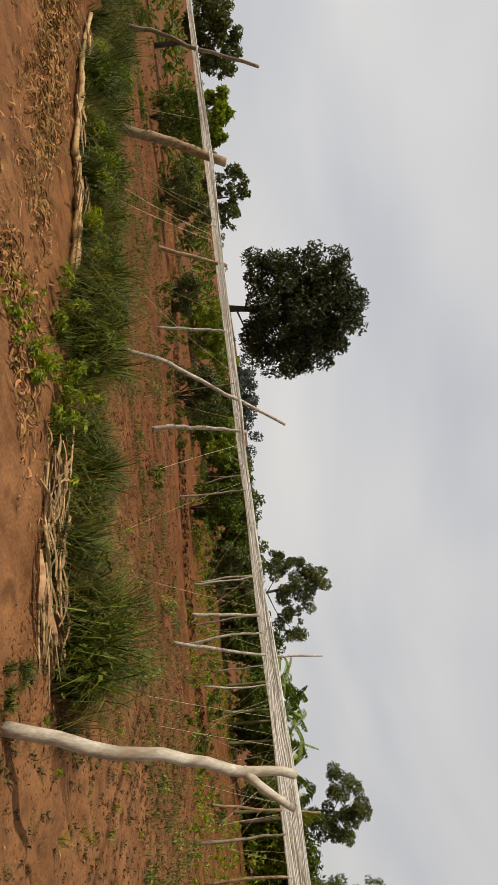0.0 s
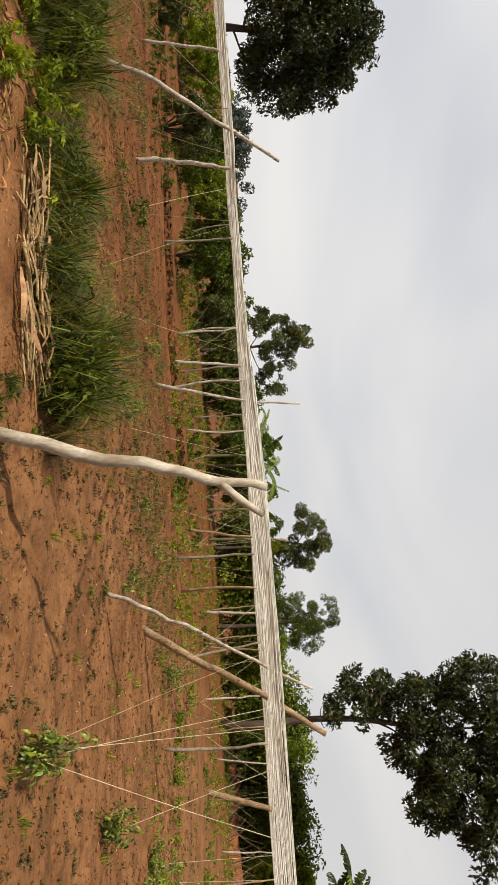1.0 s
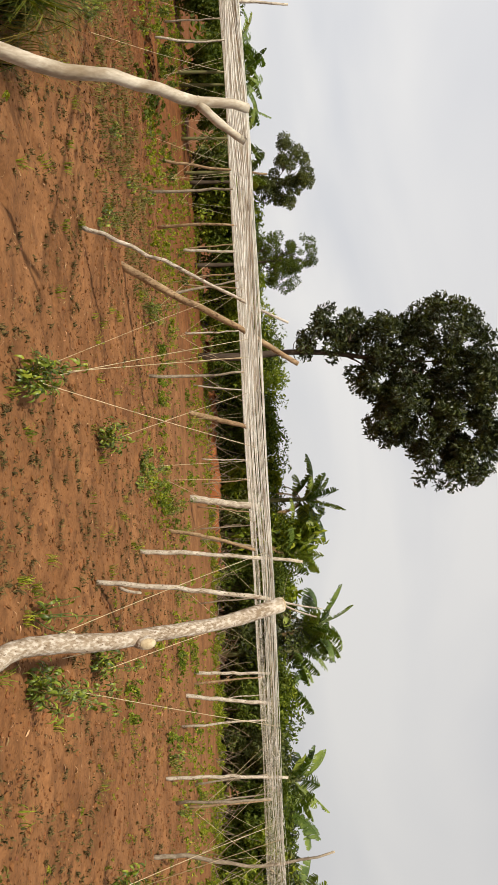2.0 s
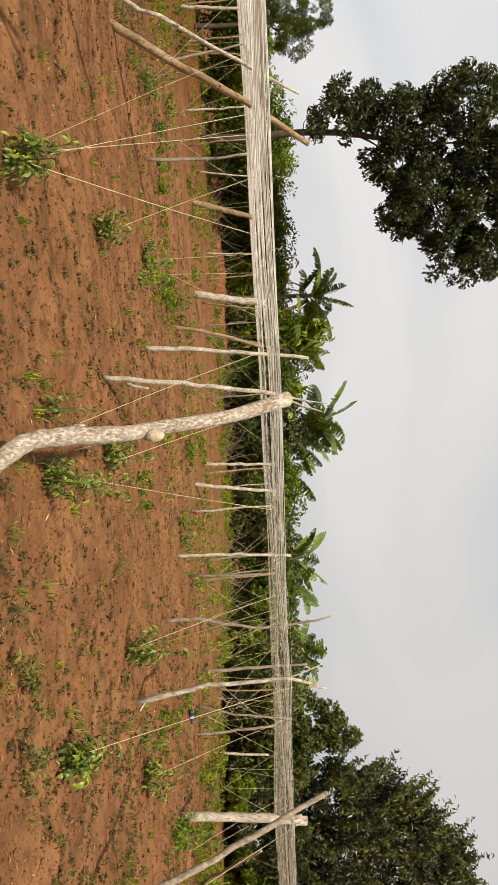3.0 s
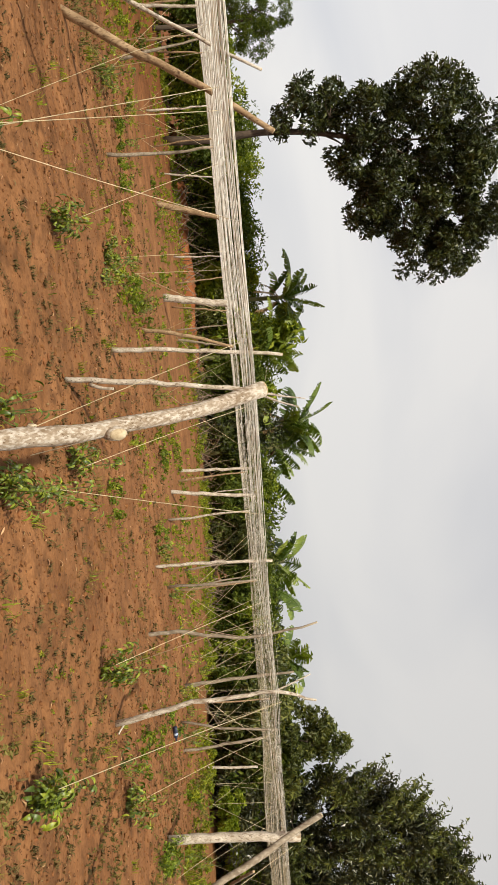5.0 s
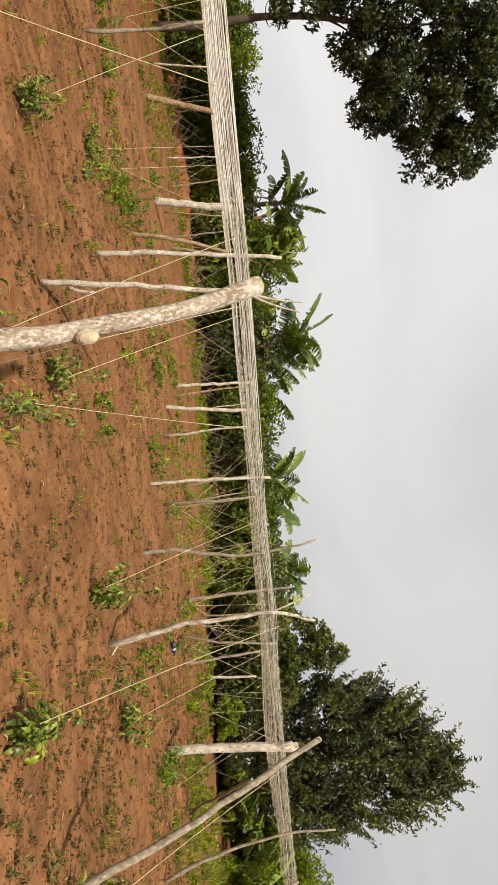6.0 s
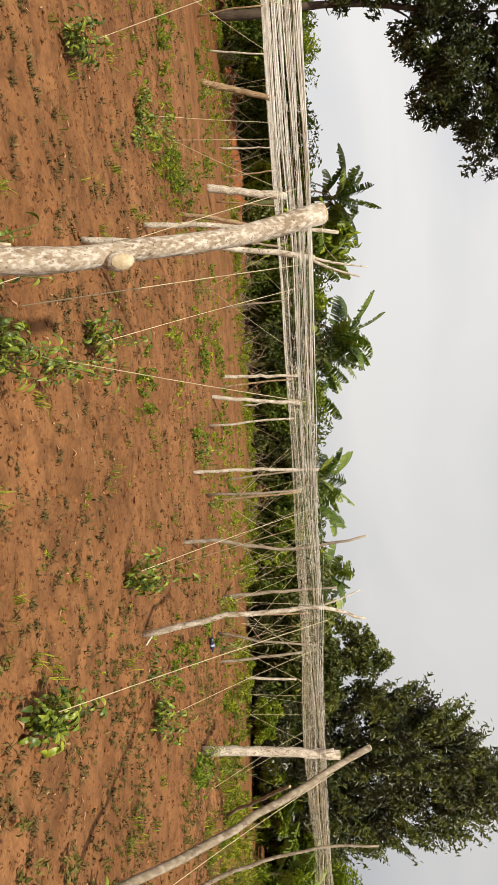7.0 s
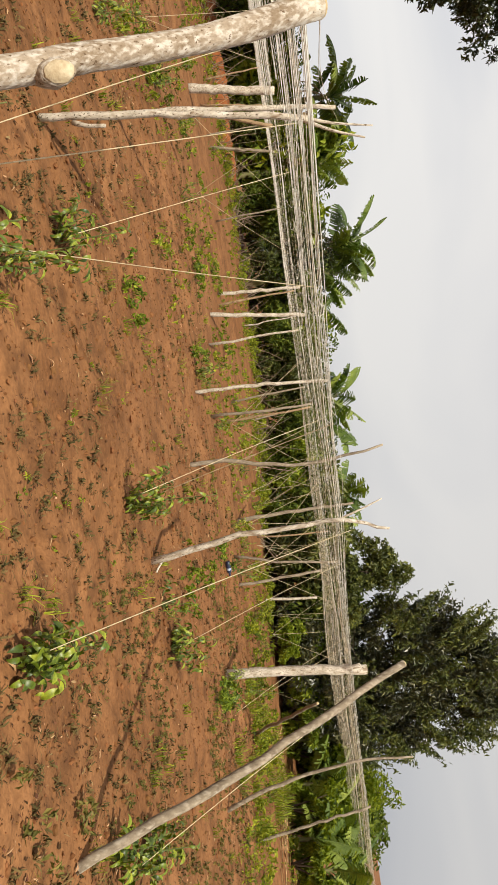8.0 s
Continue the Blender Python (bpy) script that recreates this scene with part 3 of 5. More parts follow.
for c in range(150):
    s0 = np.array([rng.uniform(4.4, 6.6) if c < 110 else rng.uniform(3.6, 8.4)])
    v0 = np.array([rng.choice([0.0, 0.0, 0.02, 0.05, 0.16])])
    q, lie = net_point(s0, v0)[0], float(net_height(s0, v0)[0])
    u = np.linspace(0, 1, 9)
    ln, a = rng.uniform(0.06, 0.22), rng.uniform(0, 6.3)
    pts = np.column_stack([q[0] + math.cos(a) * ln * u + 0.03 * np.sin(u * 9 + a), q[1] + math.sin(a) * ln * u + 0.03 * np.cos(u * 8), lie - 0.01 + rng.uniform(-0.1, 0.01) * u + 0.012 * np.sin(u * 7)])
    vv, ff = tube(pts, rng.choice([0.0012, 0.0018, 0.0022]), 3, cap=False)
    part("loose_end", vv, ff, M_CORD, net)


# ---- leaves ----
def leaf_cloud(rng, centres, radii, count, size, up=0.35, narrow=0.45):
    """Many folded leaves gathered in small clumps: centres (n, 3), radii (n,)."""
    w = radii ** 2
    pick = rng.choice(len(centres), count, p=w / w.sum())
    d = rng.normal(size=(count, 3))
    d /= np.linalg.norm(d, axis=1)[:, None]
    r = radii[pick] * rng.uniform(0.25, 1.05, count) ** 0.5
    at = centres[pick] + d * r[:, None]
    axis_ = d * 0.7 + rng.normal(size=(count, 3)) * 0.6
    axis_[:, 2] -= 0.15
    axis_ /= np.linalg.norm(axis_, axis=1)[:, None]
    nrm = rng.normal(size=(count, 3)) * 0.6
    nrm[:, 2] += up + 0.5
    side = np.cross(axis_, nrm)
    side /= np.linalg.norm(side, axis=1)[:, None] + 1e-9
    nrm = np.cross(side, axis_)
    ln = (size * rng.uniform(0.6, 1.25, count))[:, None]
    a = at - axis_ * ln * 0.5
    t = at + axis_ * ln * 0.5 - nrm * ln * 0.08
    lft = at - axis_ * ln * 0.05 + side * ln * narrow * 0.5 + nrm * ln * 0.1
    rgt = at - axis_ * ln * 0.05 - side * ln * narrow * 0.5 + nrm * ln * 0.1
    verts = np.stack([a, lft, t, rgt], 1).reshape(-1, 3)
    k = np.arange(count)[:, None] * 4
    faces = np.concatenate([k + np.array([[0, 2, 1]]), k + np.array([[0, 3, 2]])])
    return verts, faces


def clumps_in(rng, lobes, per, lo, hi):
    """Small clumps in the outer part of each lobe: (centre, radii)."""
    cs, rs = [], []
    for (c, rad) in lobes:
        n = max(4, int(per * np.prod(rad) ** (2 / 3)))
        d = rng.normal(size=(n, 3))
        d /= np.linalg.norm(d, axis=1)[:, None]
        cs.append(np.array(c) + d * np.array(rad) * (rng.uniform(0.35, 1.05, n) ** 0.7)[:, None])
        rs.append(rng.uniform(lo, hi, n))
    return np.vstack(cs), np.concatenate(rs)


def tree(at, lobes, trunk, r0, leaves, size, mat, label, name="tree", per=9, lo=0.25, hi=0.55, seed=0, limbs=True, narrow=0.45, up=0.35, lift=0.0):
    """A tapered trunk through the knots, limbs into each lobe of the crown, and leaves in clumps. All places are offsets from the foot."""
    rng = np.random.default_rng(seed)
    lobes = [((c[0], c[1], c[2] + lift), rad) for c, rad in lobes]
    ob = thing(name, (at[0], at[1], gz(at[0], at[1]) - 0.05), label, name.replace("_", " "))
    knots = np.array(trunk, dtype=float)
    p = curve_points(knots, 12)
    v, f = tube(p, np.linspace(r0, r0 * 0.45, 12), 9, 0.05, rng)
    part("trunk", v, f, M_TREE_BARK, ob)
    for c, rad in lobes if limbs else ():
        c = np.array(c, dtype=float)
        start = p[int(np.clip(np.searchsorted(p[:, 2], c[2] - 1.0), 5, 11))]
        mid = (start + c) / 2 + rng.normal(size=3) * 0.2
        pieces = [tube(curve_points([start, mid, c], 8), np.linspace(r0 * 0.26, r0 * 0.08, 8), 6, 0.05, rng)]
        for _ in range(4):
            tip = c + rng.normal(size=3) * np.array(rad) * 0.4
            pieces.append(tube(curve_points([mid, (mid + tip) / 2 + rng.normal(size=3) * 0.15, tip], 6), np.linspace(r0 * 0.13, r0 * 0.03, 6), 5))
        v, f = joined(pieces)
        part("limb", v, f, M_TREE_BARK, ob)
    cs, rs = clumps_in(rng, lobes, per, lo, hi)
    v, f = leaf_cloud(rng, cs, rs, leaves, size, up, narrow)
    part("crown", v, f, mat, ob, smooth=False)
    return ob


def bush(x, y, w, h, leaves, size, mat, label, seed, name="bush", narrow=0.45, up=0.35):
    rng = np.random.default_rng(seed)
    ob = thing(name, (x, y, gz(x, y) - 0.03), label, "bush")
    pieces = []
    lobes = []
    for _ in range(7):
        a = rng.uniform(0, 2 * math.pi)
        q = np.array([math.cos(a) * w * rng.uniform(0.1, 0.4), math.sin(a) * w * rng.uniform(0.1, 0.4), h * rng.uniform(0.45, 0.85)])
        pieces.append(tube(curve_points([(0, 0, 0), q * np.array([0.4, 0.4, 0.5]), q], 6), np.linspace(0.03, 0.01, 6), 5))
        lobes.append((q * np.array([1, 1, 0.95]), (w * 0.25, w * 0.25, h * 0.2)))
    lobes.append(((0, 0, h * 0.3), (w * 0.42, w * 0.42, h * 0.25)))
    for v, f in pieces:
        part("stem", v, f, M_TREE_BARK, ob)
    cs, rs = clumps_in(rng, lobes, 26, 0.06 * h, 0.14 * h)
    cs[:, 2] = np.maximum(cs[:, 2], 0.08)
    v, f = leaf_cloud(rng, cs, rs, leaves, size, up, narrow)
    v[:, 2] = np.maximum(v[:, 2], 0.04)
    part("foliage", v, f, mat, ob, smooth=False)
    return ob


# ---- trees ----
tree((-35.8, 7.95), [((0.3, 0.2, 5.6), (2.6, 2.8, 2.1)), ((-0.4, -1.2, 6.4), (1.7, 1.6, 1.7)), ((0.5, 1.5, 6.0), (1.8, 1.9, 1.8)), ((0.2, 0.2, 7.8), (2.1, 2.3, 1.6)), ((-0.2, -1.2, 7.9), (1.2, 1.2, 1.1)),
     ((0.9, 2.6, 5.2), (1.1, 1.2, 1.3)), ((-0.6, -1.6, 4.3), (1.1, 1.1, 0.8)), ((0.4, 1.7, 3.8), (1.2, 1.3, 0.9)), ((0.5, 2.2, 7.4), (1.1, 1.1, 1.0))],
     [(0, 0, 0), (0.1, -0.1, 1.8), (0.1, 0.1, 3.6), (0.3, 0.2, 6.0)], 0.22, 36000, 0.23, M_LEAF_DARK,
     "round-crowned dark green tree standing alone beyond the trellis", per=16, lo=0.25, hi=0.62, seed=11, lift=-0.42)
tree((-11.5, 25.1), [((-0.1, -0.1, 7.6), (1.4, 1.4, 1.2)), ((-0.5, -0.3, 9.8), (1.5, 1.5, 1.5)), ((1.9, 1.1, 8.2), (1.7, 1.6, 1.5)), ((1.7, 1.0, 10.4), (1.8, 1.7, 1.7)), ((3.8, 2.2, 9.7), (1.5, 1.5, 1.4)),
     ((4.2, 2.3, 11.0), (1.3, 1.3, 1.2)), ((0.7, 0.4, 11.8), (1.4, 1.4, 1.1)), ((2.9, 1.7, 7.7), (0.9, 0.9, 0.8)), ((-0.7, -0.4, 6.2), (0.75, 0.75, 0.7)), ((1.2, 0.7, 6.8), (0.8, 0.8, 0.7)),
     ((-0.9, -0.5, 5.1), (0.8, 0.8, 0.7)), ((-0.1, 0.0, 5.8), (0.7, 0.7, 0.6)), ((-0.3, -0.2, 4.3), (0.5, 0.5, 0.4)), ((2.8, 1.6, 12.0), (1.3, 1.3, 1.0))],
     [(0, 0, 0), (0.1, 0, 1.8), (0.0, 0.05, 3.4), (0.1, 0.1, 5.2), (0.5, 0.3, 7.6)], 0.17, 44000, 0.21, M_LEAF_DARK,
     "tall dark leafy tree with a bare crooked trunk behind the trellis", per=26, lo=0.2, hi=0.46, seed=12)
broad_tree = tree((10.3, 18.6), [((0.45, 0.0, 1.7), (2.0, 1.6, 1.4)), ((0.45, 0.0, 3.4), (1.95, 1.5, 1.2)), ((0.45, 0.0, 4.6), (1.75, 1.3, 1.0)), ((0.65, 0.0, 5.5), (1.25, 1.0, 0.7)), ((1.1, 0.0, 6.2), (0.55, 0.5, 0.45)),
     ((0.3, 0, 0.8), (2.2, 1.6, 0.7))],
     [(0, 0, 0), (0.1, 0, 1.5), (0.3, 0, 3.0), (0.7, 0, 5.4)], 0.12, 56000, 0.155, M_LEAF_OLIVE,
     "broad dense dark green tree with upright shoots at the field edge", per=52, lo=0.18, hi=0.38, seed=13, narrow=0.34)
# shoots paler than the crown: sunlit rim and shaded inside put into colour
shoot_rng = np.random.default_rng(3)
pieces = []
for k in range(210):
    z = shoot_rng.uniform(1.6, 6.6)
    wide = float(np.interp(z, [1.5, 3.0, 4.5, 5.5, 6.2, 6.8], [2.2, 2.2, 2.0, 1.6, 1.0, 0.4]))
    mid = float(np.interp(z, [1.5, 4.5, 6.8], [0.5, 0.45, 1.25]))
    a = shoot_rng.uniform(0, 2 * math.pi)
    c = np.array([mid + wide * math.cos(a), wide * 0.75 * math.sin(a), z])
    lean = np.array([0.75 * math.cos(a), 0.5 * math.sin(a), 0.9]) + shoot_rng.normal(size=3) * 0.2
    lean /= np.linalg.norm(lean)
    u = np.linspace(-0.4, shoot_rng.uniform(0.2, 0.55), 8)[:, None]
    pieces.append(leaf_cloud(shoot_rng, c + lean * u, np.linspace(0.15, 0.04, 8), 75, 0.16, narrow=0.32))
v, f = joined(pieces)
part("shoot_foliage", v, f, M_LEAF_MID, broad_tree, "young shoots, sunlit brightness put into their yellow-green colour", smooth=False)
tree((8.1, 19.6), [((0.0, 0.0, 2.4), (1.0, 1.0, 1.1)), ((0.3, 0, 3.2), (0.7, 0.7, 0.6))], [(0, 0, 0), (0, 0, 1.5), (0.1, 0, 2.6)], 0.08, 5000, 0.15, M_LEAF_MID,
     "small greyish green tree beside the broad tree", per=34, lo=0.12, hi=0.3, seed=14)
tree((-24.6, 17.5), [((-0.2, -0.3, 3.5), (0.8, 1.1, 0.8)), ((0.2, 0.6, 3.0), (0.8, 1.0, 0.7)), ((0.5, 1.6, 2.7), (0.6, 0.8, 0.6)), ((-0.4, -1.0, 2.7), (0.7, 0.7, 0.7)), ((-0.1, -0.5, 4.2), (0.5, 0.6, 0.4))],
     [(0, 0, 0), (0, 0.1, 1.4), (-0.1, 0, 3.2)], 0.10, 12000, 0.125, M_LEAF_MID, "small open-crowned tree behind the trellis", per=34, lo=0.12, hi=0.3, seed=15, lift=0.3)
tree((-19.2, 24.4), [((-0.2, -0.2, 4.4), (0.8, 0.9, 0.7)), ((0.2, 0.6, 3.8), (0.7, 0.9, 0.6)), ((-0.5, -0.9, 3.8), (0.6, 0.7, 0.5)), ((0.1, 0.4, 3.0), (0.6, 0.7, 0.5))],
     [(0, 0, 0), (0, 0.1, 1.6), (0.1, 0.2, 3.9)], 0.09, 10000, 0.125, M_LEAF_MID, "slim young tree with sparse clumped leaves", per=34, lo=0.12, hi=0.3, seed=16, lift=0.3)
tree((-15.6, 25.0), [((-0.2, 0.0, 4.0), (0.9, 0.8, 0.9)), ((0.6, 0.2, 3.3), (0.8, 0.8, 0.8)), ((-0.7, 0, 3.0), (0.8, 0.8, 0.7))],
     [(0, 0, 0), (0, 0.1, 1.6), (0, 0, 3.7)], 0.10, 10000, 0.115, M_LEAF_BUSH, "feathery light green tree in the hedge", per=34, lo=0.12, hi=0.3, seed=17, lift=0.3, narrow=0.3)
tree((-36.8, -4.3), [((0, 0, 2.7), (1.4, 1.7, 1.2)), ((0.2, 0.5, 3.3), (1.0, 1.2, 0.8)), ((0, -0.8, 2.6), (1.1, 1.2, 1.1))], [(0, 0, 0), (0, 0, 1.4), (0, 0, 2.6)], 0.13, 7000, 0.22, M_LEAF_MID,
     "low dense tree beyond the trellis", per=34, lo=0.12, hi=0.3, seed=18)
tree((-31.0, -1.1), [((0, 0, 2.2), (0.9, 1.1, 0.8)), ((0.2, 0.6, 1.8), (0.8, 0.8, 0.7))], [(0, 0, 0), (0, 0, 1.0), (0, 0, 2.1)], 0.08, 3500, 0.24, M_LEAF_BRIGHT,
     "bright green broad-leaved young tree", per=34, lo=0.12, hi=0.3, seed=19, narrow=0.6)
tree((-31.7, 2.1), [((-0.2, -0.4, 3.0), (0.7, 0.8, 0.5)), ((0.1, 0.6, 2.5), (0.7, 0.7, 0.6)), ((-0.2, -0.4, 2.2), (0.6, 0.6, 0.5))], [(0, 0, 0), (0, 0, 1.2), (0, 0, 2.6)], 0.07, 2600, 0.2, M_LEAF_MID,
     "small open-crowned tree beyond the trellis", per=34, lo=0.12, hi=0.3, seed=20)

# ---- bushes under and behind the trellis ----
BUSHES = [(-19.0, 6.2, 1.7, 1.8, 1700), (-18.5, 9.6, 1.9, 1.75, 1900), (-20.2, 13.3, 1.8, 1.7, 1500), (-26.5, -1.2, 2.4, 2.1, 1700), (-25.4, 1.4, 2.4, 1.9, 1700),
          (-23.5, 9.0, 2.0, 1.6, 1200), (-24.5, 4.6, 2.0, 1.6, 1200)]
for i, (x, y, w, h, n) in enumerate(BUSHES):
    bush(x, y, w, h, int(n * 2.2), 0.14, M_LEAF_MID if i % 2 == 0 else M_LEAF_BUSH, "leafy green shrub growing under the trellis", 40 + i)
rng = np.random.default_rng(8)
HEDGE = [(-31, 9), (-28, 15), (-24.5, 20), (-20.5, 24.5), (-16, 28), (-11, 31.5), (-5.5, 31.3), (0, 31.6), (4, 29.6), (6.6, 25.5), (7.5, 21.6), (9.2, 20.2), (13.5, 20.5), (17, 22.5), (21, 27)]
row = curve_points([(x, y, 0) for x, y in HEDGE], 54)
for i, (x, y, _) in enumerate(row):
    tall = (2.5 if i > 12 else 1.7) + 0.8 * rng.random() + (0.2 if i < 13 else 0.7 if i < 27 else 0.3 if i < 33 else -0.5)
    bush(x + rng.normal() * 0.5, y + rng.normal() * 0.5, 2.8 + rng.random(), tall, 5200, 0.20, (M_LEAF_BUSH, M_LEAF_MID, M_LEAF_DARK, M_LEAF_BRIGHT)[rng.choice(4, p=[0.48, 0.27, 0.05, 0.20])],
         "dense green hedge bush at the edge of the field", 90 + i, "hedge_bush")
# back row fills the hedge's shaded hollow, the shade painted as dark leaves
for i, (x, y) in enumerate([(-20, 27.5), (-17, 30), (-13, 32.5), (-9.5, 33.5), (-6, 34), (-3, 34), (0.5, 34), (3.5, 32.5), (6.5, 29), (9, 25.5), (12, 24), (15.5, 25)]):
    bush(x, y, 4.4, 2.7, 2600, 0.3, M_LEAF_DARK, "dense thicket behind the hedge, its shade put into dark leaf colour", 150 + i, "thicket")
for i, (x, y, w, h) in enumerate([(12.6, 14.6, 1.5, 0.9), (12.0, 15.6, 1.6, 1.2), (12.8, 15.9, 1.8, 1.5), (10.9, 17.4, 1.5, 1.0), (13.2, 13.2, 1.3, 0.8), (13.9, 14.4, 1.8, 1.2), (10.2, 18.2, 1.6, 1.3), (12.0, 17.6, 1.9, 1.5), (13.8, 17.4, 2.0, 1.7), (14.8, 19.8, 2.4, 2.9), (16.2, 21.0, 2.4, 2.6), (15.0, 15.6, 1.8, 1.4), (8.9, 17.6, 1.2, 0.9)]):
    bush(x, y, w, h, 2600, 0.17, M_LEAF_BRIGHT, "bright broad-leaved undergrowth at the field edge", 170 + i, "undergrowth", narrow=0.42, up=1.0)


for i, (x, y, w, h) in enumerate([(-4.9, 31.6, 2.4, 4.9), (-2.6, 31.8, 2.0, 3.9), (-8.0, 31.8, 2.2, 3.6)]):
    bush(x, y, w, h, 1500, 0.42, M_LEAF_BRIGHT, "lush sunlit bush among the banana plants", 190 + i, narrow=0.45, up=0.9)


# ---- banana plants ----
def banana_leaf(rng, length, width, start, heading, rise, droop):
    """An arched midrib with a torn blade on both sides."""
    n = 28
    u = np.linspace(0, 1, n)
    ang = rise - droop * u ** 1.3
    step = length / n
    out = np.cumsum(np.cos(ang)) * step
    upz = np.cumsum(np.sin(ang)) * step
    mid = np.column_stack([start[0] + math.cos(heading) * out, start[1] + math.sin(heading) * out, start[2] + upz])
    verts, faces = [], []
    flat = np.array([-math.sin(heading), math.cos(heading), 0])
    prof = np.clip(u / 0.28, 0.02, 1) ** 0.8 * np.clip((1.0 - u) / 0.16, 0.02, 1) ** 0.55
    prof[:4] = 0.03
    twist = rng.uniform(-0.7, 0.7)
    for sgn in (-1, 1):
        hang = rng.uniform(0.1, 0.9)
        for i in range(1, n - 1):
            w0 = width * prof[i] * rng.uniform(0.95, 1.02) * (0.6 if rng.random() < 0.07 else 1.0)
            w1 = w0 * prof[i + 1] / max(prof[i], 0.05) if rng.random() < 0.7 else w0
            gap = rng.uniform(0.2, 0.9) if rng.random() < 0.3 else 0.0
            a, b = mid[i], mid[i + 1]
            above = np.cross(b - a, flat)
            above /= np.linalg.norm(above)
            side = flat * math.cos(twist) + above * math.sin(twist)
            hg = hang + (rng.uniform(-0.1, 0.6) if rng.random() < 0.35 else rng.uniform(-0.06, 0.12))
            o0 = side * sgn * w0 * math.cos(hg) - np.array([0, 0, w0 * math.sin(hg)])
            o1 = side * sgn * w1 * math.cos(hg) - np.array([0, 0, w1 * math.sin(hg)])
            tip = (b - a) * 0.9
            k = len(verts)
            verts += [a, b, b + o1 * 0.55 + np.array([0, 0, 0.03]), a + o0 * 0.55 + np.array([0, 0, 0.03]), b + o1 + tip - (b - a) * gap, a + o0 + tip]
            faces += [[k, k + 1, k + 2, k + 3], [k + 3, k + 2, k + 4, k + 5]]
    rib, rf = tube(mid, np.linspace(0.028, 0.006, n), 5)
    k = len(verts)
    verts = np.vstack([np.array(verts), rib])
    faces += [[q + k for q in f] for f in rf]
    return verts, faces


def banana(x, y, h, seed, n=9, length=2.3):
    rng = np.random.default_rng(seed)
    ob = thing("banana_plant", (x, y, gz(x, y) - 0.05), "green banana plant with tattered arching leaves behind the hedge", "banana plant", "banana plants")
    v, f = tube(curve_points([(0, 0, 0), (0.05, 0, h * 0.5), (0.1, 0.05, h)], 8), np.linspace(0.15, 0.08, 8) * (1.0 if h > 2.6 else 0.45), 9, 0.03, rng)
    part("stem", v, f, M_BANANA_STEM, ob)
    for i in range(n):
        head = 2 * math.pi * i / n * 1.9 + rng.normal() * 0.3
        v, f = banana_leaf(rng, length * rng.uniform(0.75, 1.1), (0.36 if h > 2.6 else 0.22) * rng.uniform(0.85, 1.15), (0.1, 0.05, h * rng.uniform(0.74, 1.0)), head, rng.uniform(0.5, 1.4), rng.uniform(0.3, 1.3))
        part("leaf", v, f, M_BANANA, ob)
    for i in range(3 if h > 2.6 else 0):
        v, f = banana_leaf(rng, length * 0.7, 0.14, (0.1, 0.05, h * 0.85), rng.uniform(0, 6.3), -0.4, 1.3)
        part("dry_leaf", v, f, M_BANANA_DRY, ob, "withered brown hanging leaf")
    return ob


for i, (x, y, h, n, ln) in enumerate([(-6.9, 31.2, 4.9, 18, 2.1), (-5.4, 31.4, 4.0, 15, 1.7), (-4.4, 31.0, 3.7, 14, 1.6), (-1.3, 31.0, 4.5, 17, 2.0), (-0.2, 31.2, 3.9, 15, 1.9), (1.2, 31.0, 3.1, 6, 1.7),
                                      (4.8, 30.8, 3.2, 14, 1.8), (5.9, 30.4, 2.8, 11, 1.5), (8.7, 29.8, 2.8, 13, 1.6), (9.8, 29.0, 2.4, 11, 1.5), (14.2, 15.8, 1.2, 8, 1.4), (17.3, 19.2, 1.1, 8, 1.4),
                                      (12.0, 16.4, 0.7, 8, 1.2), (12.3, 15.0, 0.6, 8, 1.1), (13.4, 15.3, 0.9, 8, 1.3), (12.9, 16.6, 0.9, 8, 1.3), (11.2, 17.0, 0.6, 6, 1.0), (15.6, 18.4, 1.1, 8, 1.4),
                                      (-21.2, 19.2, 2.5, 9, 1.6), (-20.0, 19.4, 2.3, 9, 1.5), (-19.0, 19.9, 2.2, 8, 1.5), (-18.0, 20.4, 2.1, 8, 1.4), (-17.0, 21.0, 2.1, 8, 1.3), (-20.6, 20.6, 2.5, 8, 1.5)]):
    banana(x, y, h, 300 + i, n, ln)


# ---- vine plants on their strings ----
def leaf_mesh(length, width, seed):
    """A long pointed leaf, folded along its midrib, arching out and then hanging down."""
    n = 8
    u = np.linspace(0, 1, n)
    w = width * np.sin(math.pi * np.clip(u * 0.96 + 0.04, 0, 1) ** 0.8) * 0.5
    bend = 0.5 - (1.7 + 0.12 * seed) * u
    y = np.cumsum(np.cos(bend)) * length / n
    z = np.cumsum(np.sin(bend)) * length / n
    verts = np.concatenate([np.column_stack([-w, y, z + 0.3 * w]), np.column_stack([0 * w, y, z]), np.column_stack([w, y, z + 0.3 * w])])
    faces = []
    for k in (0, n):
        for i in range(n - 1):
            faces.append([k + i, k + n + i, k + n + i + 1, k + i + 1])
    return mesh_of("leaf", verts, faces, M_VINE_LEAF)


BROAD = [leaf_mesh(0.100, 0.033, 2), leaf_mesh(0.085, 0.030, 3), leaf_mesh(0.115, 0.036, 1)]
LEAVES = [leaf_mesh(0.115, 0.024, 2), leaf_mesh(0.095, 0.025, 3), leaf_mesh(0.135, 0.026, 4)]


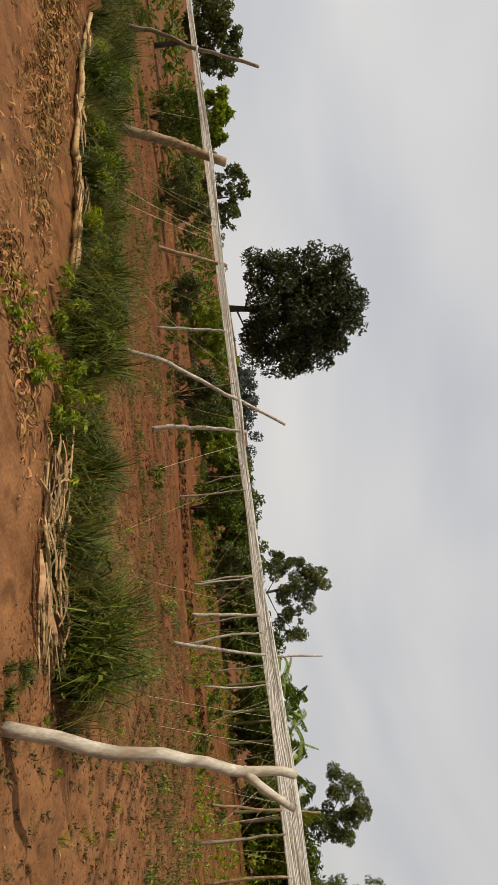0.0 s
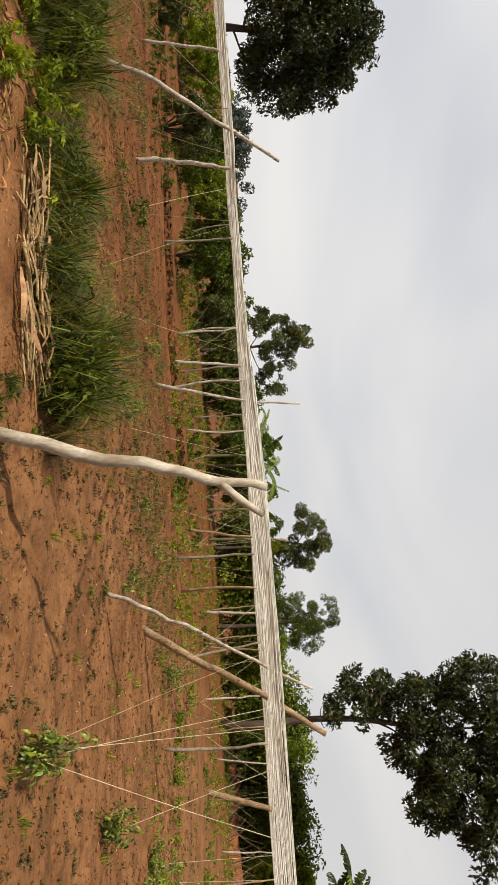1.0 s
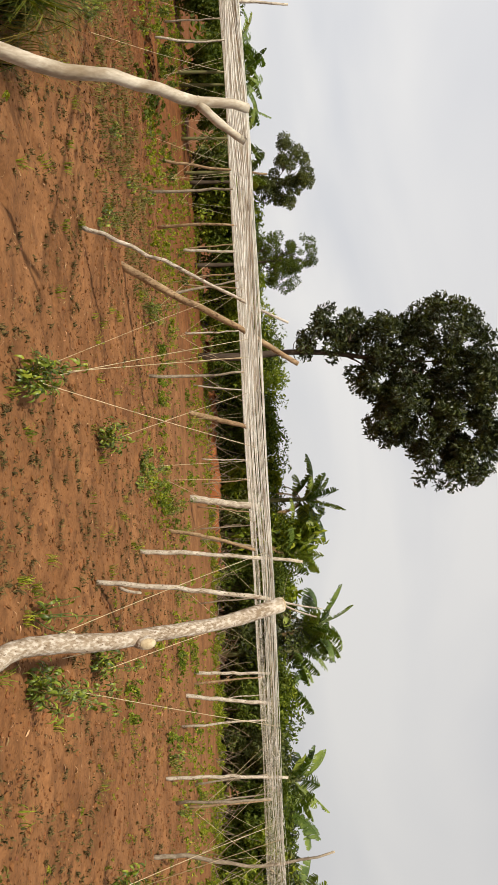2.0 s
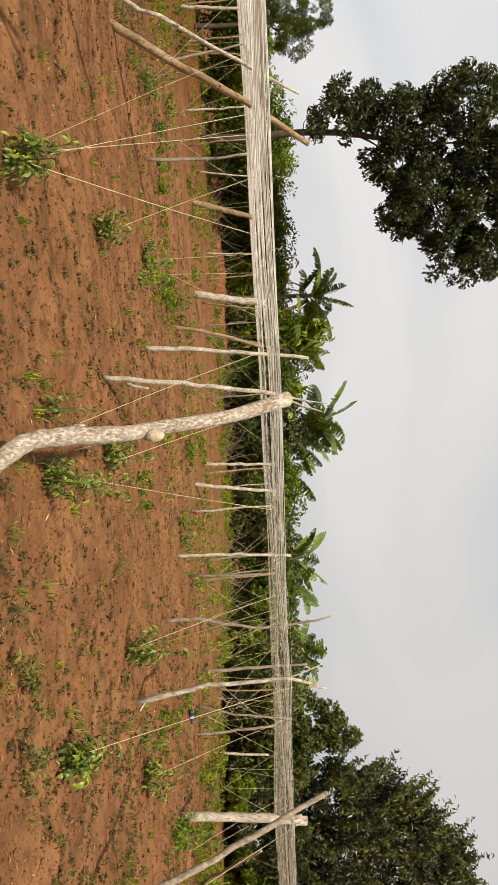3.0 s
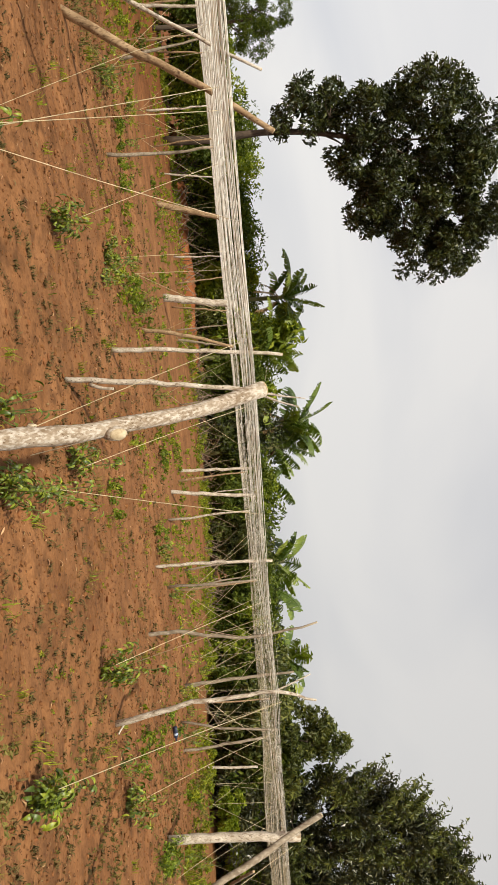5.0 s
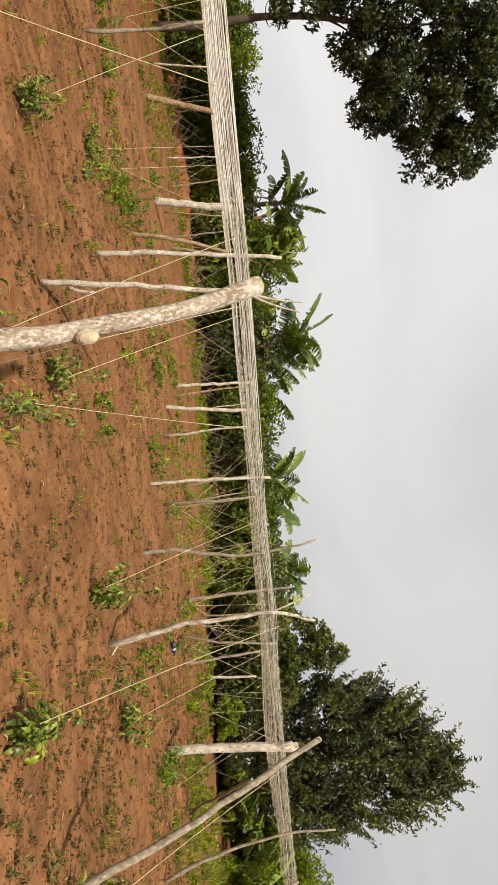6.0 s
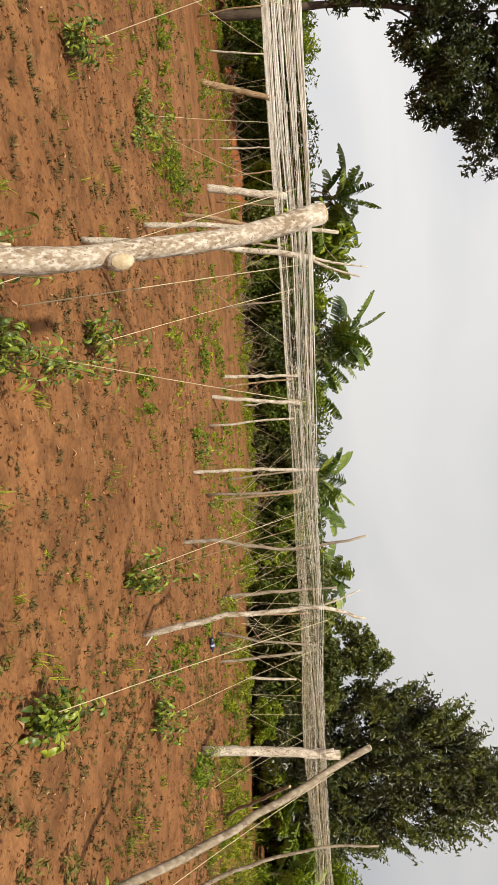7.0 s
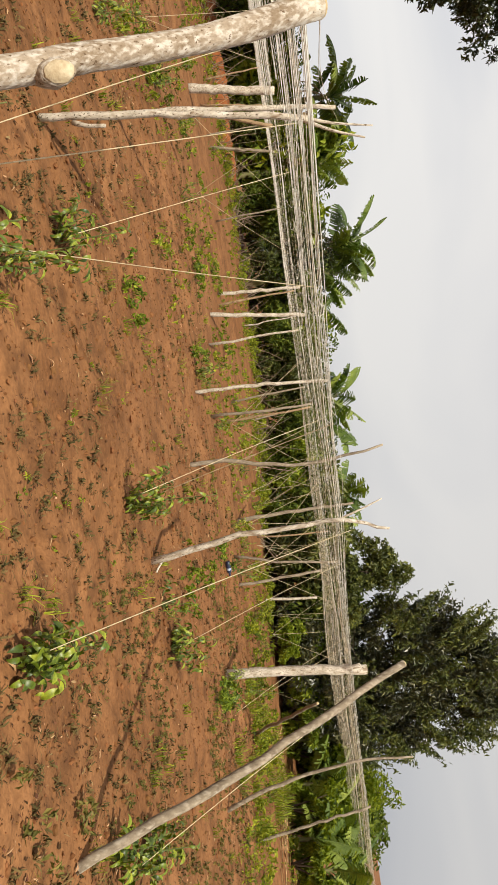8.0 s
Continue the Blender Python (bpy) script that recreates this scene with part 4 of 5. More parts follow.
def vine(x, y, h, w, n, seed, label, loose=True):
    """A young climbing plant: a leaf mound at its foot and shoots with drooping leaves, each leaf a piece of its own."""
    rng = np.random.default_rng(seed)
    ob = thing("vine_plant", (x, y, gz(x, y) - 0.01), label, "vine", "young vines")
    pieces, stems = [], []
    for k in range(5):
        a, out = rng.uniform(0, 6.3), rng.uniform(0.15, 0.5) * w * (0.35 if k == 0 else 1)
        tip = np.array([math.cos(a) * out, math.sin(a) * out, h * (1.0 if k == 0 else rng.uniform(0.35, 0.8))])
        c = curve_points([(0, 0, 0), tip * np.array([0.7, 0.7, 0.45]), tip], 10)
        stems.append(c)
        pieces.append(tube(c, np.linspace(0.007, 0.003, 10), 5))
    v, f = joined(pieces)
    part("stem", v, f, M_VINE_STEM, ob)
    spread = []
    for i in range(int(n * (3.6 if n > 30 else 1.8))):
        if rng.random() < 0.3:
            a, q = rng.uniform(0, 6.3), w * 0.36 * math.sqrt(rng.random())
            at, sc = np.array([math.cos(a) * q, math.sin(a) * q, rng.uniform(0.07, 0.4 * h + 0.05)]), rng.uniform(0.7, 1.15)
        else:
            at, sc = stems[rng.integers(0, 5)][rng.integers(2, 10)].copy(), rng.uniform(0.55, 1.05)
            at[2] = max(at[2], 0.06)
        spread.append(pose(*at, rng.normal() * 22 - 4, rng.uniform(-30, 30), rng.uniform(0, 360)) @ Matrix.Scale(sc, 4))
    kinds = BROAD if x > 2 and y < 6 else LEAVES
    if loose:
        for m in spread:
            lf = new("leaf", kinds[rng.integers(0, 3)])
            lf.parent = ob
            lf.matrix_basis = m
    else:
        faces = [list(q.vertices) for q in LEAVES[0].polygons]
        v, f = joined([([m @ q.co for q in LEAVES[0].vertices], faces) for m in spread])
        part("foliage", v, f, M_VINE_LEAF, ob)
    return ob


VINES = [(-1.90, 4.18, 0.52, 0.50, 85), (-2.23, 6.60, 0.42, 0.50, 60), (-2.70, 9.50, 0.45, 0.7, 75), (-6.0, 10.9, 0.55, 0.6, 55), (-0.25, 4.70, 0.5, 0.35, 28), (0.24, 4.62, 0.50, 0.42, 45),
         (0.16, 6.45, 0.5, 0.5, 50), (0.32, 5.4, 0.5, 0.3, 30), (2.18, 6.97, 0.75, 0.50, 85), (2.32, 4.60, 0.44, 0.42, 75), (3.80, 7.58, 0.45, 0.55, 62), (5.72, 10.1, 0.5, 0.7, 60),
         (4.3, 5.6, 0.4, 0.6, 40), (3.95, 5.2, 0.3, 0.5, 32), (-2.85, 12.9, 0.6, 0.6, 50), (1.61, 12.0, 0.5, 0.5, 40), (3.35, 7.6, 0.3, 0.4, 25), (-6.9, 7.4, 0.35, 0.4, 30), (-5.3, 6.9, 0.32, 0.4, 26), (-7.9, 10.2, 0.35, 0.4, 28),
         (-3.35, 12.0, 0.22, 0.5, 24), (-3.0, 11.95, 0.22, 0.5, 24), (-2.6, 12.2, 0.3, 0.5, 24), (-2.35, 9.1, 0.22, 0.5, 24), (-13.66, 4.06, 0.4, 0.5, 24), (-20.9, 5.1, 0.5, 0.8, 26), (-25.8, 2.5, 0.5, 0.9, 26), (-11.4, 4.86, 0.4, 0.55, 26),
         (-14.5, 7.25, 0.35, 0.6, 24), (-7.0, 5.4, 0.5, 0.6, 34), (-11.2, 9.4, 0.7, 0.9, 34), (-6.93, 8.6, 0.4, 0.4, 26), (-4.9, 6.6, 0.35, 0.4, 26), (-7.3, 5.9, 0.3, 0.4, 24), (-13.2, 11.0, 0.7, 0.9, 30), (-10.2, 11.2, 0.3, 0.5, 24),
         (-9.9, 6.6, 0.5, 0.5, 40), (-8.2, 5.3, 0.35, 0.4, 30), (-6.6, 3.9, 0.45, 0.5, 40)]
for i, (x, y, h, w, n) in enumerate(VINES):
    vine(x, y, h, w, n, 500 + i, "young green climbing vine with drooping pointed leaves in red soil")
climber_rng = np.random.default_rng(78)
climber = thing("vine_plant", (0.14, 4.62, gz(0.14, 4.62)), "vine shoot climbing a twine with paired drooping leaves", "vine", "young vines")
run = curve_points([(0.0, 0.0, 0.0), (0.10, 0.20, 0.12), (0.22, 0.36, 0.34), (0.32, 0.45, 0.58)], 24)
v, f = tube(run, np.linspace(0.007, 0.003, 24), 5)
part("stem", v, f, M_VINE_STEM, climber)
for i in range(64):
    lf = new("leaf", LEAVES[climber_rng.integers(0, 3)])
    lf.parent = climber
    at = run[climber_rng.integers(2, 24)] + climber_rng.normal(size=3) * 0.018
    lf.matrix_basis = pose(*at, climber_rng.normal() * 16 - 22, climber_rng.uniform(-25, 25), climber_rng.uniform(0, 360)) @ Matrix.Scale(climber_rng.uniform(0.55, 0.9), 4)
rng = np.random.default_rng(77)
far_vines = []
for _ in range(34):
    s, v = rng.uniform(2.5, 7.4), rng.uniform(0.25, 0.8)
    q = net_point(np.array([s]), np.array([v]))[0]
    far_vines.append(q)
    vine(q[0], q[1], rng.uniform(0.3, 0.6), rng.uniform(0.4, 0.7), 26, 600 + len(far_vines), "small green vine plant under the trellis", loose=False)


def guide_string(a, b, r=0.004):
    """A twine from a plant up to the net, slightly slack."""
    a, b = np.array(a, dtype=float), np.array(b, dtype=float)
    m = (a + b) / 2 - np.array([0, 0, 0.015 * np.linalg.norm(b - a)])
    v, f = tube(curve_points([a, m, b], 8) - a, r, 4, cap=False)
    ob = new("guide_string", mesh_of("guide_string", v, f, M_STRING))
    ob.location = a
    return tagged(ob, "taut pale twine from a vine up to the trellis net", "string", "guide strings")


GUIDES = [
    ((-1.94, 4.16, 0.46), (-2.69, 5.37, 1.68)), ((-1.77, 4.15, 0.36), (-1.54, 5.14, 1.76)),
    ((-1.94, 4.16, 0.5), (-2.51, 5.37, 1.64)), ((-2.32, 6.75, 0.42), (-2.97, 7.38, 1.76)),
    ((-2.83, 10.0, 0.4), (-3.58, 12.68, 1.69)), ((-5.73, 12.01, 0.53), (-4.72, 10.72, 1.76)),
    ((-2.03, 4.15, 0.3), (-3.09, 5.35, 1.35)), ((0.09, 6.45, 0.37), (-0.34, 8.24, 1.55)),
    ((0.03, 4.62, 0.39), (-0.24, 5.95, 1.53)), ((0.36, 5.4, 0.37), (0.73, 6.16, 1.76)),
    ((2.15, 4.5, 0.42), (2.27, 5.8, 1.67)), ((3.82, 7.8, 0.26), (4.12, 9.93, 1.67)),
    ((2.1, 6.96, 0.45), (1.64, 6.31, 1.76)), ((2.06, 6.95, 0.37), (2.06, 8.87, 1.66)),
    ((-0.13, 4.7, 0.22), (-0.76, 6.05, 1.57)), ((5.97, 10.1, 0.33), (6.68, 12.8, 1.55)),
    ((4.24, 5.61, 0.24), (4.14, 6.98, 1.65)), ((-6.74, 3.7, 0.02), (-7.95, 5.44, 1.66)),
    ((-7.76, 7.17, 0.02), (-9.36, 9.59, 1.59)), ((-8.03, 3.96, 0.08), (-11.46, 5.23, 1.76)),
    ((-11.05, 1.93, 0.28), (-8.56, 2.56, 1.76)), ((-14.35, 0.47, 0.48), (-17.81, 1.8, 1.76)),
    ((-14.49, 0.76, 0.53), (-16.21, 1.69, 1.76)), ((-9.24, 9.94, 0.7), (-8.86, 8.7, 1.76)),
    ((-16.47, -1.2, 0.57), (-12.95, -0.74, 1.95)), ((-15.63, 0.26, 0.61), (-12.04, 0.84, 1.91)), ((-15.6, 0.3, 0.71), (-12.15, 0.66, 1.93)), ((-15.31, 0.81, 0.86), (-12.02, 0.89, 1.91)),
    ((-14.58, 2.09, 0.45), (-11.29, 2.16, 1.77)), ((-14.45, 2.33, 0.15), (-10.79, 3.03, 1.78)), ((-12.18, 3.65, 0.15), (-9.78, 2.74, 1.75)), ((-14.41, 4.59, 0.2), (-11.14, 3.93, 1.78)),
    ((-12.85, 5.44, 0.15), (-16.93, 7.01, 1.67)), ((-13.22, 5.83, 0.28), (-12.34, 5.63, 1.74)), ((-7.59, 6.49, 0.15), (-9.46, 9.03, 1.69)), ((-9.07, 10.14, 0.48), (-11.44, 13.72, 1.59)),
]
for a, b in GUIDES:
    k = (TOP - a[2]) / (b[2] - a[2])
    low = -0.12 if a[0] > -10 else -a[2] / (b[2] - a[2])
    guide_string([a[q] + low * (b[q] - a[q]) for q in range(3)], [a[q] + (b[q] - a[q]) * k for q in range(3)], 0.0045 if a[0] < -12 else 0.0016 if a[0] < -2 and a[1] < 5 else 0.0028)
for q in far_vines:
    for _ in range(rng.integers(2, 4)):
        e = rng.normal(size=2) * 0.7
        guide_string((q[0], q[1], 0.3), (q[0] + e[0], q[1] + e[1], TOP - 0.02), 0.003)


# ---- grass, weeds, stalks, litter and clods ----
def blades(rng, xs, ys, height, width, lean):
    n = len(xs)
    a = rng.uniform(0, 2 * math.pi, n)
    h = height * rng.uniform(0.5, 1.1, n)
    out = h * lean * rng.uniform(0.2, 1.2, n)
    base = np.column_stack([xs, ys, ground_height(xs, ys) - 0.01])
    d = np.column_stack([np.cos(a), np.sin(a), 0 * a])
    s = np.column_stack([-np.sin(a), np.cos(a), 0 * a]) * (width * rng.uniform(0.6, 1.2, n))[:, None]
    up = np.array([0, 0, 1])
    low = base + d * (out * 0.12)[:, None] + up * (h * 0.42)[:, None]
    mid = base + d * (out * 0.48)[:, None] + up * (h * (0.80 - 0.08 * lean))[:, None]
    tip = base + d * out[:, None] + up * (h * (1 - 0.35 * lean))[:, None]
    verts = np.stack([base - s * 0.7, base + s * 0.7, low + s, low - s, mid + s * 0.75, mid - s * 0.75, tip], 1).reshape(-1, 3)
    k = np.arange(n)[:, None] * 7
    return verts, (k + np.array([[0, 1, 2, 3]])).tolist() + (k + np.array([[3, 2, 4, 5]])).tolist() + (k + np.array([[5, 4, 6]])).tolist()


def scatter_chips(rng, xs, ys, lo, hi, thin):
    """Curled flakes of dry leaf and straw lying on the soil."""
    n = len(xs)
    a = rng.uniform(0, 2 * math.pi, n)
    ln = rng.uniform(lo, hi, n)
    wd = ln * thin * rng.uniform(0.6, 1.6, n)
    d = np.column_stack([np.cos(a), np.sin(a), rng.normal(size=n) * 0.18])
    s = np.column_stack([-np.sin(a), np.cos(a), rng.normal(size=n) * 0.3])
    base = np.column_stack([xs, ys, ground_height(xs, ys) + 0.012])
    lift = np.array([0, 0, 1]) * (ln * rng.uniform(0.0, 0.25, n))[:, None]
    p0, p1, p2 = base - d * ln[:, None] / 2, base + lift, base + d * ln[:, None] / 2
    o = s * wd[:, None] / 2
    verts = np.stack([p0 - o * 0.4, p0 + o * 0.4, p1 + o, p1 - o, p2 + o * 0.3, p2 - o * 0.3], 1).reshape(-1, 3)
    k = np.arange(n)[:, None] * 6
    return verts, np.concatenate([k + np.array([[0, 1, 2, 3]]), k + np.array([[3, 2, 4, 5]])])


rng = np.random.default_rng(21)
def leafy_patch(name, label, spots, size, per, mat, category="weeds"):
    """Low broad-leaved weeds: spots of (x, y, radius, height)."""
    cs, rs = [], []
    for x, y, r, h in spots:
        k = max(2, int(18 * r))
        q = np.column_stack([x + rng.normal(size=k) * r * 0.5, y + rng.normal(size=k) * r * 0.5, np.zeros(k)])
        q[:, 2] = ground_height(q[:, 0], q[:, 1]) + rng.uniform(0.1, 0.9, k) * h
        cs.append(q)
        rs.append(rng.uniform(0.4, 0.8, k) * max(h * 0.4, 0.03))
    cs, rs = np.vstack(cs), np.concatenate(rs)
    v, f = leaf_cloud(rng, cs, rs, per * len(cs), size, narrow=0.42)
    v[:, 2] = np.maximum(v[:, 2], ground_height(v[:, 0], v[:, 1]) + 0.004)
    return tagged(new(name, mesh_of(name, v, f, mat, False)), label, category, kind="stuff")


def tussock(x, y, h, w, mat, n, name, label, wide=0.0062, lean=1.0):
    """Several fountains of thin blades springing from small roots, the outer ones leaning further."""
    k = max(3, int(w * 13))
    sx, sy, sh = rng.normal(size=k) * w * 0.42, rng.normal(size=k) * w * 0.42, rng.uniform(0.5, 1.1, k)
    pick = rng.integers(0, k, n)
    x, y, h, w = x + sx[pick], y + sy[pick], h * sh[pick], w * 0.55
    r = w * 0.45 * np.abs(rng.normal(size=n)) ** 0.8
    a = rng.uniform(0, 2 * math.pi, n)
    ln = h * rng.uniform(0.45, 1.15, n)
    out = np.clip(r / (w * 0.9), 0, 1.1) * lean * rng.uniform(0.5, 1.3, n)
    bx, by = x + np.cos(a) * r * 0.75, y + np.sin(a) * r * 0.75
    a = a + rng.normal(size=n) * 1.1
    bend = rng.uniform(0.2, 2.3, n)
    base = np.column_stack([bx, by, ground_height(bx, by) - 0.01])
    d = np.column_stack([np.cos(a), np.sin(a), 0 * a])
    sd = np.column_stack([-np.sin(a), np.cos(a), 0 * a]) * (wide * rng.uniform(0.6, 1.3, n))[:, None]
    pts = []
    for u in (0.0, 0.35, 0.7, 1.0):
        th = out * 0.45 + bend * 0.6 * u ** 2
        pts.append(base + d * (ln * u * np.sin(th))[:, None] + np.array([0, 0, 1]) * (ln * u * np.cos(th))[:, None])
    verts = np.stack([pts[0] - sd * 0.7, pts[0] + sd * 0.7, pts[1] + sd, pts[1] - sd, pts[2] + sd * 0.75, pts[2] - sd * 0.75, pts[3]], 1).reshape(-1, 3)
    k = np.arange(n)[:, None] * 7
    faces = (k + np.array([[0, 1, 2, 3]])).tolist() + (k + np.array([[3, 2, 4, 5]])).tolist() + (k + np.array([[5, 4, 6]])).tolist()
    return tagged(new(name, mesh_of(name, verts, faces, mat, False)), label, "grass", "grass tussocks", kind="stuff")


for x, y in ((1.45, 3.7), (1.85, 3.95), (1.82, 4.5), (1.6, 4.2), (3.7, 4.6), (4.3, 5.2), (3.2, 4.2), (2.3, 3.75), (1.2, 6.9), (0.95, 7.5), (0.4, 7.6)):
    tussock(x, y, 0.15, 0.2, M_GRASS_TIP, 34, "dry_grass", "small spray of yellowed grass on the red soil", 0.0022, 1.2)
TUSSOCKS = [(-4.70, 3.05, 0.74, 0.62), (-5.15, 2.62, 0.5, 0.40), (-5.6, 2.3, 0.42, 0.34), (-6.05, 2.1, 0.5, 0.40), (-6.4, 1.85, 0.36, 0.3), (-7.35, 1.30, 0.62, 0.42), (-7.95, 1.15, 0.66, 0.5), (-8.6, 0.95, 0.62, 0.42), (-9.2, 0.75, 0.52, 0.5),
            (-9.9, 0.45, 0.62, 0.45), (-10.5, 0.0, 0.46, 0.42), (-11.2, -0.35, 0.60, 0.5), (-11.8, -0.85, 0.46, 0.42), (-12.5, -1.1, 0.62, 0.55), (-8.3, 1.45, 0.45, 0.4), (-10.3, 0.55, 0.4, 0.4), (-13.3, -1.5, 0.6, 0.5), (-14.2, -1.95, 0.6, 0.55), (-15.3, -2.35, 0.6, 0.55), (-16.5, -2.7, 0.6, 0.6), (-12.0, -1.45, 0.5, 0.45), (-10.8, -0.7, 0.5, 0.4), (-9.9, -0.1, 0.5, 0.4), (-8.9, 0.45, 0.45, 0.35)]
for x, y, h, w in TUSSOCKS:
    tussock(x, y, h * 1.3, w * 1.1, M_GRASS, int(2100 * w), "grass_tussock", "tall dark green grass tussock growing behind the dry stalks")
    tussock(x, y, h * 1.38, w * 1.15, M_GRASS_TIP, int(600 * w), "dry_grass", "yellowing grass blades and tips in the tussock", 0.003, 1.05)
for x, y, h, w in ((-5.2, 2.35, 0.26, 0.5), (-5.7, 1.75, 0.24, 0.5), (-7.0, 1.0, 0.3, 0.5), (-8.9, 0.6, 0.3, 0.7), (-10.1, -0.1, 0.3, 0.7), (-11.4, -0.9, 0.3, 0.7), (-9.6, 0.95, 0.25, 0.7), (-7.7, 1.6, 0.25, 0.6), (-4.35, 3.55, 0.3, 0.3), (-3.45, 2.35, 0.14, 0.12), (-3.75, 2.45, 0.14, 0.14)):
    tussock(x, y, h, w, M_GRASS, int(900 * w), "grass_tussock", "short dark green grass between the taller tussocks", 0.004, 1.2)

leafy_patch("broadleaf_weeds", "dark leafy weeds growing up through the tall grass", [(x + 0.2, y - 0.15, w * 0.75, h * 0.95) for x, y, h, w in TUSSOCKS], 0.075, 30, M_LEAF_BUSH)
leafy_patch("broadleaf_weeds", "bright leafy weeds spreading over the litter", [(-5.75, 0.95, 0.35, 0.2), (-5.5, 0.7, 0.3, 0.15), (-5.9, 1.3, 0.35, 0.3), (-6.2, 1.35, 0.25, 0.3), (-5.2, 0.5, 0.25, 0.12), (-5.75, 1.65, 0.3, 0.2), (-5.6, 1.9, 0.3, 0.2),
             (-8.0, 0.8, 0.4, 0.45), (-7.3, 1.25, 0.35, 0.4), (-9.0, 0.3, 0.4, 0.35), (-10.2, -0.3, 0.4, 0.4), (-5.9, 3.1, 0.3, 0.3), (-11.0, -0.6, 0.4, 0.5), (-3.9, 3.6, 0.12, 0.12), (-3.75, 2.95, 0.1, 0.1), (-5.6, 0.85, 0.5, 0.22), (-5.95, 1.1, 0.45, 0.28), (-6.0, 1.4, 0.4, 0.22), (-5.65, 1.8, 0.3, 0.2), (-6.5, 1.9, 0.25, 0.3), (-6.9, 1.6, 0.3, 0.3), (-8.4, 0.6, 0.5, 0.4), (-9.6, 0.2, 0.5, 0.35), (-5.3, 0.35, 0.4, 0.14), (-5.6, 0.3, 0.4, 0.12), (-6.5, 0.75, 0.3, 0.2), (-7.0, 0.75, 0.3, 0.3)], 0.07, 44, M_WEED)
leafy_patch("broadleaf_weeds", "bright yellow-green weeds behind the log", [(-12.9, -1.9, 0.35, 0.35), (-13.6, -1.5, 0.4, 0.45), (-14.5, -1.6, 0.4, 0.5)], 0.12, 26, M_LEAF_BRIGHT)
spots = []
for (ax, ay), (bx, by), k in (((-2.9, 11.1), (-2.55, 13.4), 26), ((-6.0, 12.3), (-4.6, 12.0), 22), ((-7.2, 18.3), (-4.6, 18.0), 24), ((4.0, 11.1), (4.3, 11.5), 6), ((6.3, 13.5), (6.7, 13.9), 6),
                              ((5.2, 9.0), (6.0, 10.4), 18), ((1.4, 11.9), (1.6, 12.4), 7), ((1.3, 17.0), (1.7, 17.3), 6), ((3.0, 17.0), (3.6, 19.9), 10), ((-2.7, 15.4), (-2.3, 15.8), 6), ((0.2, 8.5), (0.8, 8.7), 8),
                              ((3.6, 8.3), (3.9, 9.3), 10), ((-0.6, 13.8), (0.2, 14.1), 14), ((-1.0, 16.0), (1.0, 19.0), 18)):
    for _ in range(k):
        u = rng.random()
        spots.append((ax + (bx - ax) * u + rng.normal() * 0.1, ay + (by - ay) * u + rng.normal() * 0.12, 0.14 + 0.08 * rng.random(), 0.12 + 0.12 * rng.random()))
leafy_patch("broadleaf_weeds", "rows of bright green leafy seedlings in the red soil", spots, 0.065, 14, M_SEEDLING)
spots = []
for _ in range(1500):
    x, y = rng.uniform(-12, 8), 3.2 + 13 * rng.random()
    if value_noise(x * 0.5, y * 0.5, 31) + 0.5 * value_noise(x * 1.7, y * 1.7, 32) > 0.50 - 0.03 * (y - 4):
        spots.append((x, y, 0.05 + 0.08 * rng.random(), 0.03 + 0.05 * rng.random()))
leafy_patch("weeds", "low scattered green weeds sprouting in the soil", spots, 0.028, 9, M_WEED)
spots = []
for _ in range(2600):
    x, y = rng.uniform(-26, 9), rng.uniform(9, 29)
    if value_noise(x * 0.35, y * 0.35, 33) + 0.5 * value_noise(x * 1.3, y * 1.3, 34) > 0.10 - 0.030 * (y - 12):
        spots.append((x, y, 0.15 + 0.25 * rng.random(), 0.08 + 0.14 * rng.random()))
for q in curve_points([(-16, 27, 0), (-10, 29.3, 0), (-3, 29.2, 0), (2, 28.6, 0), (4.6, 26, 0), (6, 21, 0), (7.0, 16.5, 0), (8.0, 14.0, 0), (9.5, 11.6, 0)], 150):
    for _ in range(1 if q[0] > 5.5 and rng.random() < 0.4 else 0 if q[0] > 5.5 else 3 if value_noise(q[0] * 0.8, q[1] * 0.8, 35) > 0.1 else 1):
        spots.append((q[0] + rng.normal() * 0.5, q[1] - abs(rng.normal()) * 1.6, 0.2 + 0.3 * rng.random(), 0.15 + 0.25 * rng.random()))
leafy_patch("weeds", "patchy yellow-green weeds under the far trellis", spots, 0.09, 6, M_WEED)
cxs, cys = [], []
for _ in range(2600):
    x = rng.uniform(-24, -5.5)
    y = 3.05 + 0.532 * (x + 4.7) + 0.5 + 8.5 * rng.random() ** 1.2
    if value_noise(x * 0.7, y * 0.7, 51) + 0.6 * value_noise(x * 2.3, y * 2.3, 52) > -0.15:
        k = rng.integers(6, 16)
        cxs.append(x + rng.normal(size=k) * 0.09)
        cys.append(y + rng.normal(size=k) * 0.09)
v, f = blades(rng, np.concatenate(cxs), np.concatenate(cys), 0.12, 0.007, 1.3)
tagged(new("ground_weeds", mesh_of("ground_weeds", v, f, M_WEED_OLIVE, False)), "thin olive grass cover on the soil behind the tussocks", "grass", kind="stuff")
xs = rng.uniform(-24, -5.5, 9000)
ys = 3.05 + 0.532 * (xs + 4.7) + 0.4 + 9 * rng.random(9000) ** 1.2
v, f = scatter_chips(rng, xs, ys, 0.03, 0.10, 0.3)
tagged(new("dark_debris", mesh_of("dark_debris", v, f, M_DARK_CHIPS, False)), "dark leaf litter strewn over the soil under the trellis", "litter", kind="stuff")
spots = []
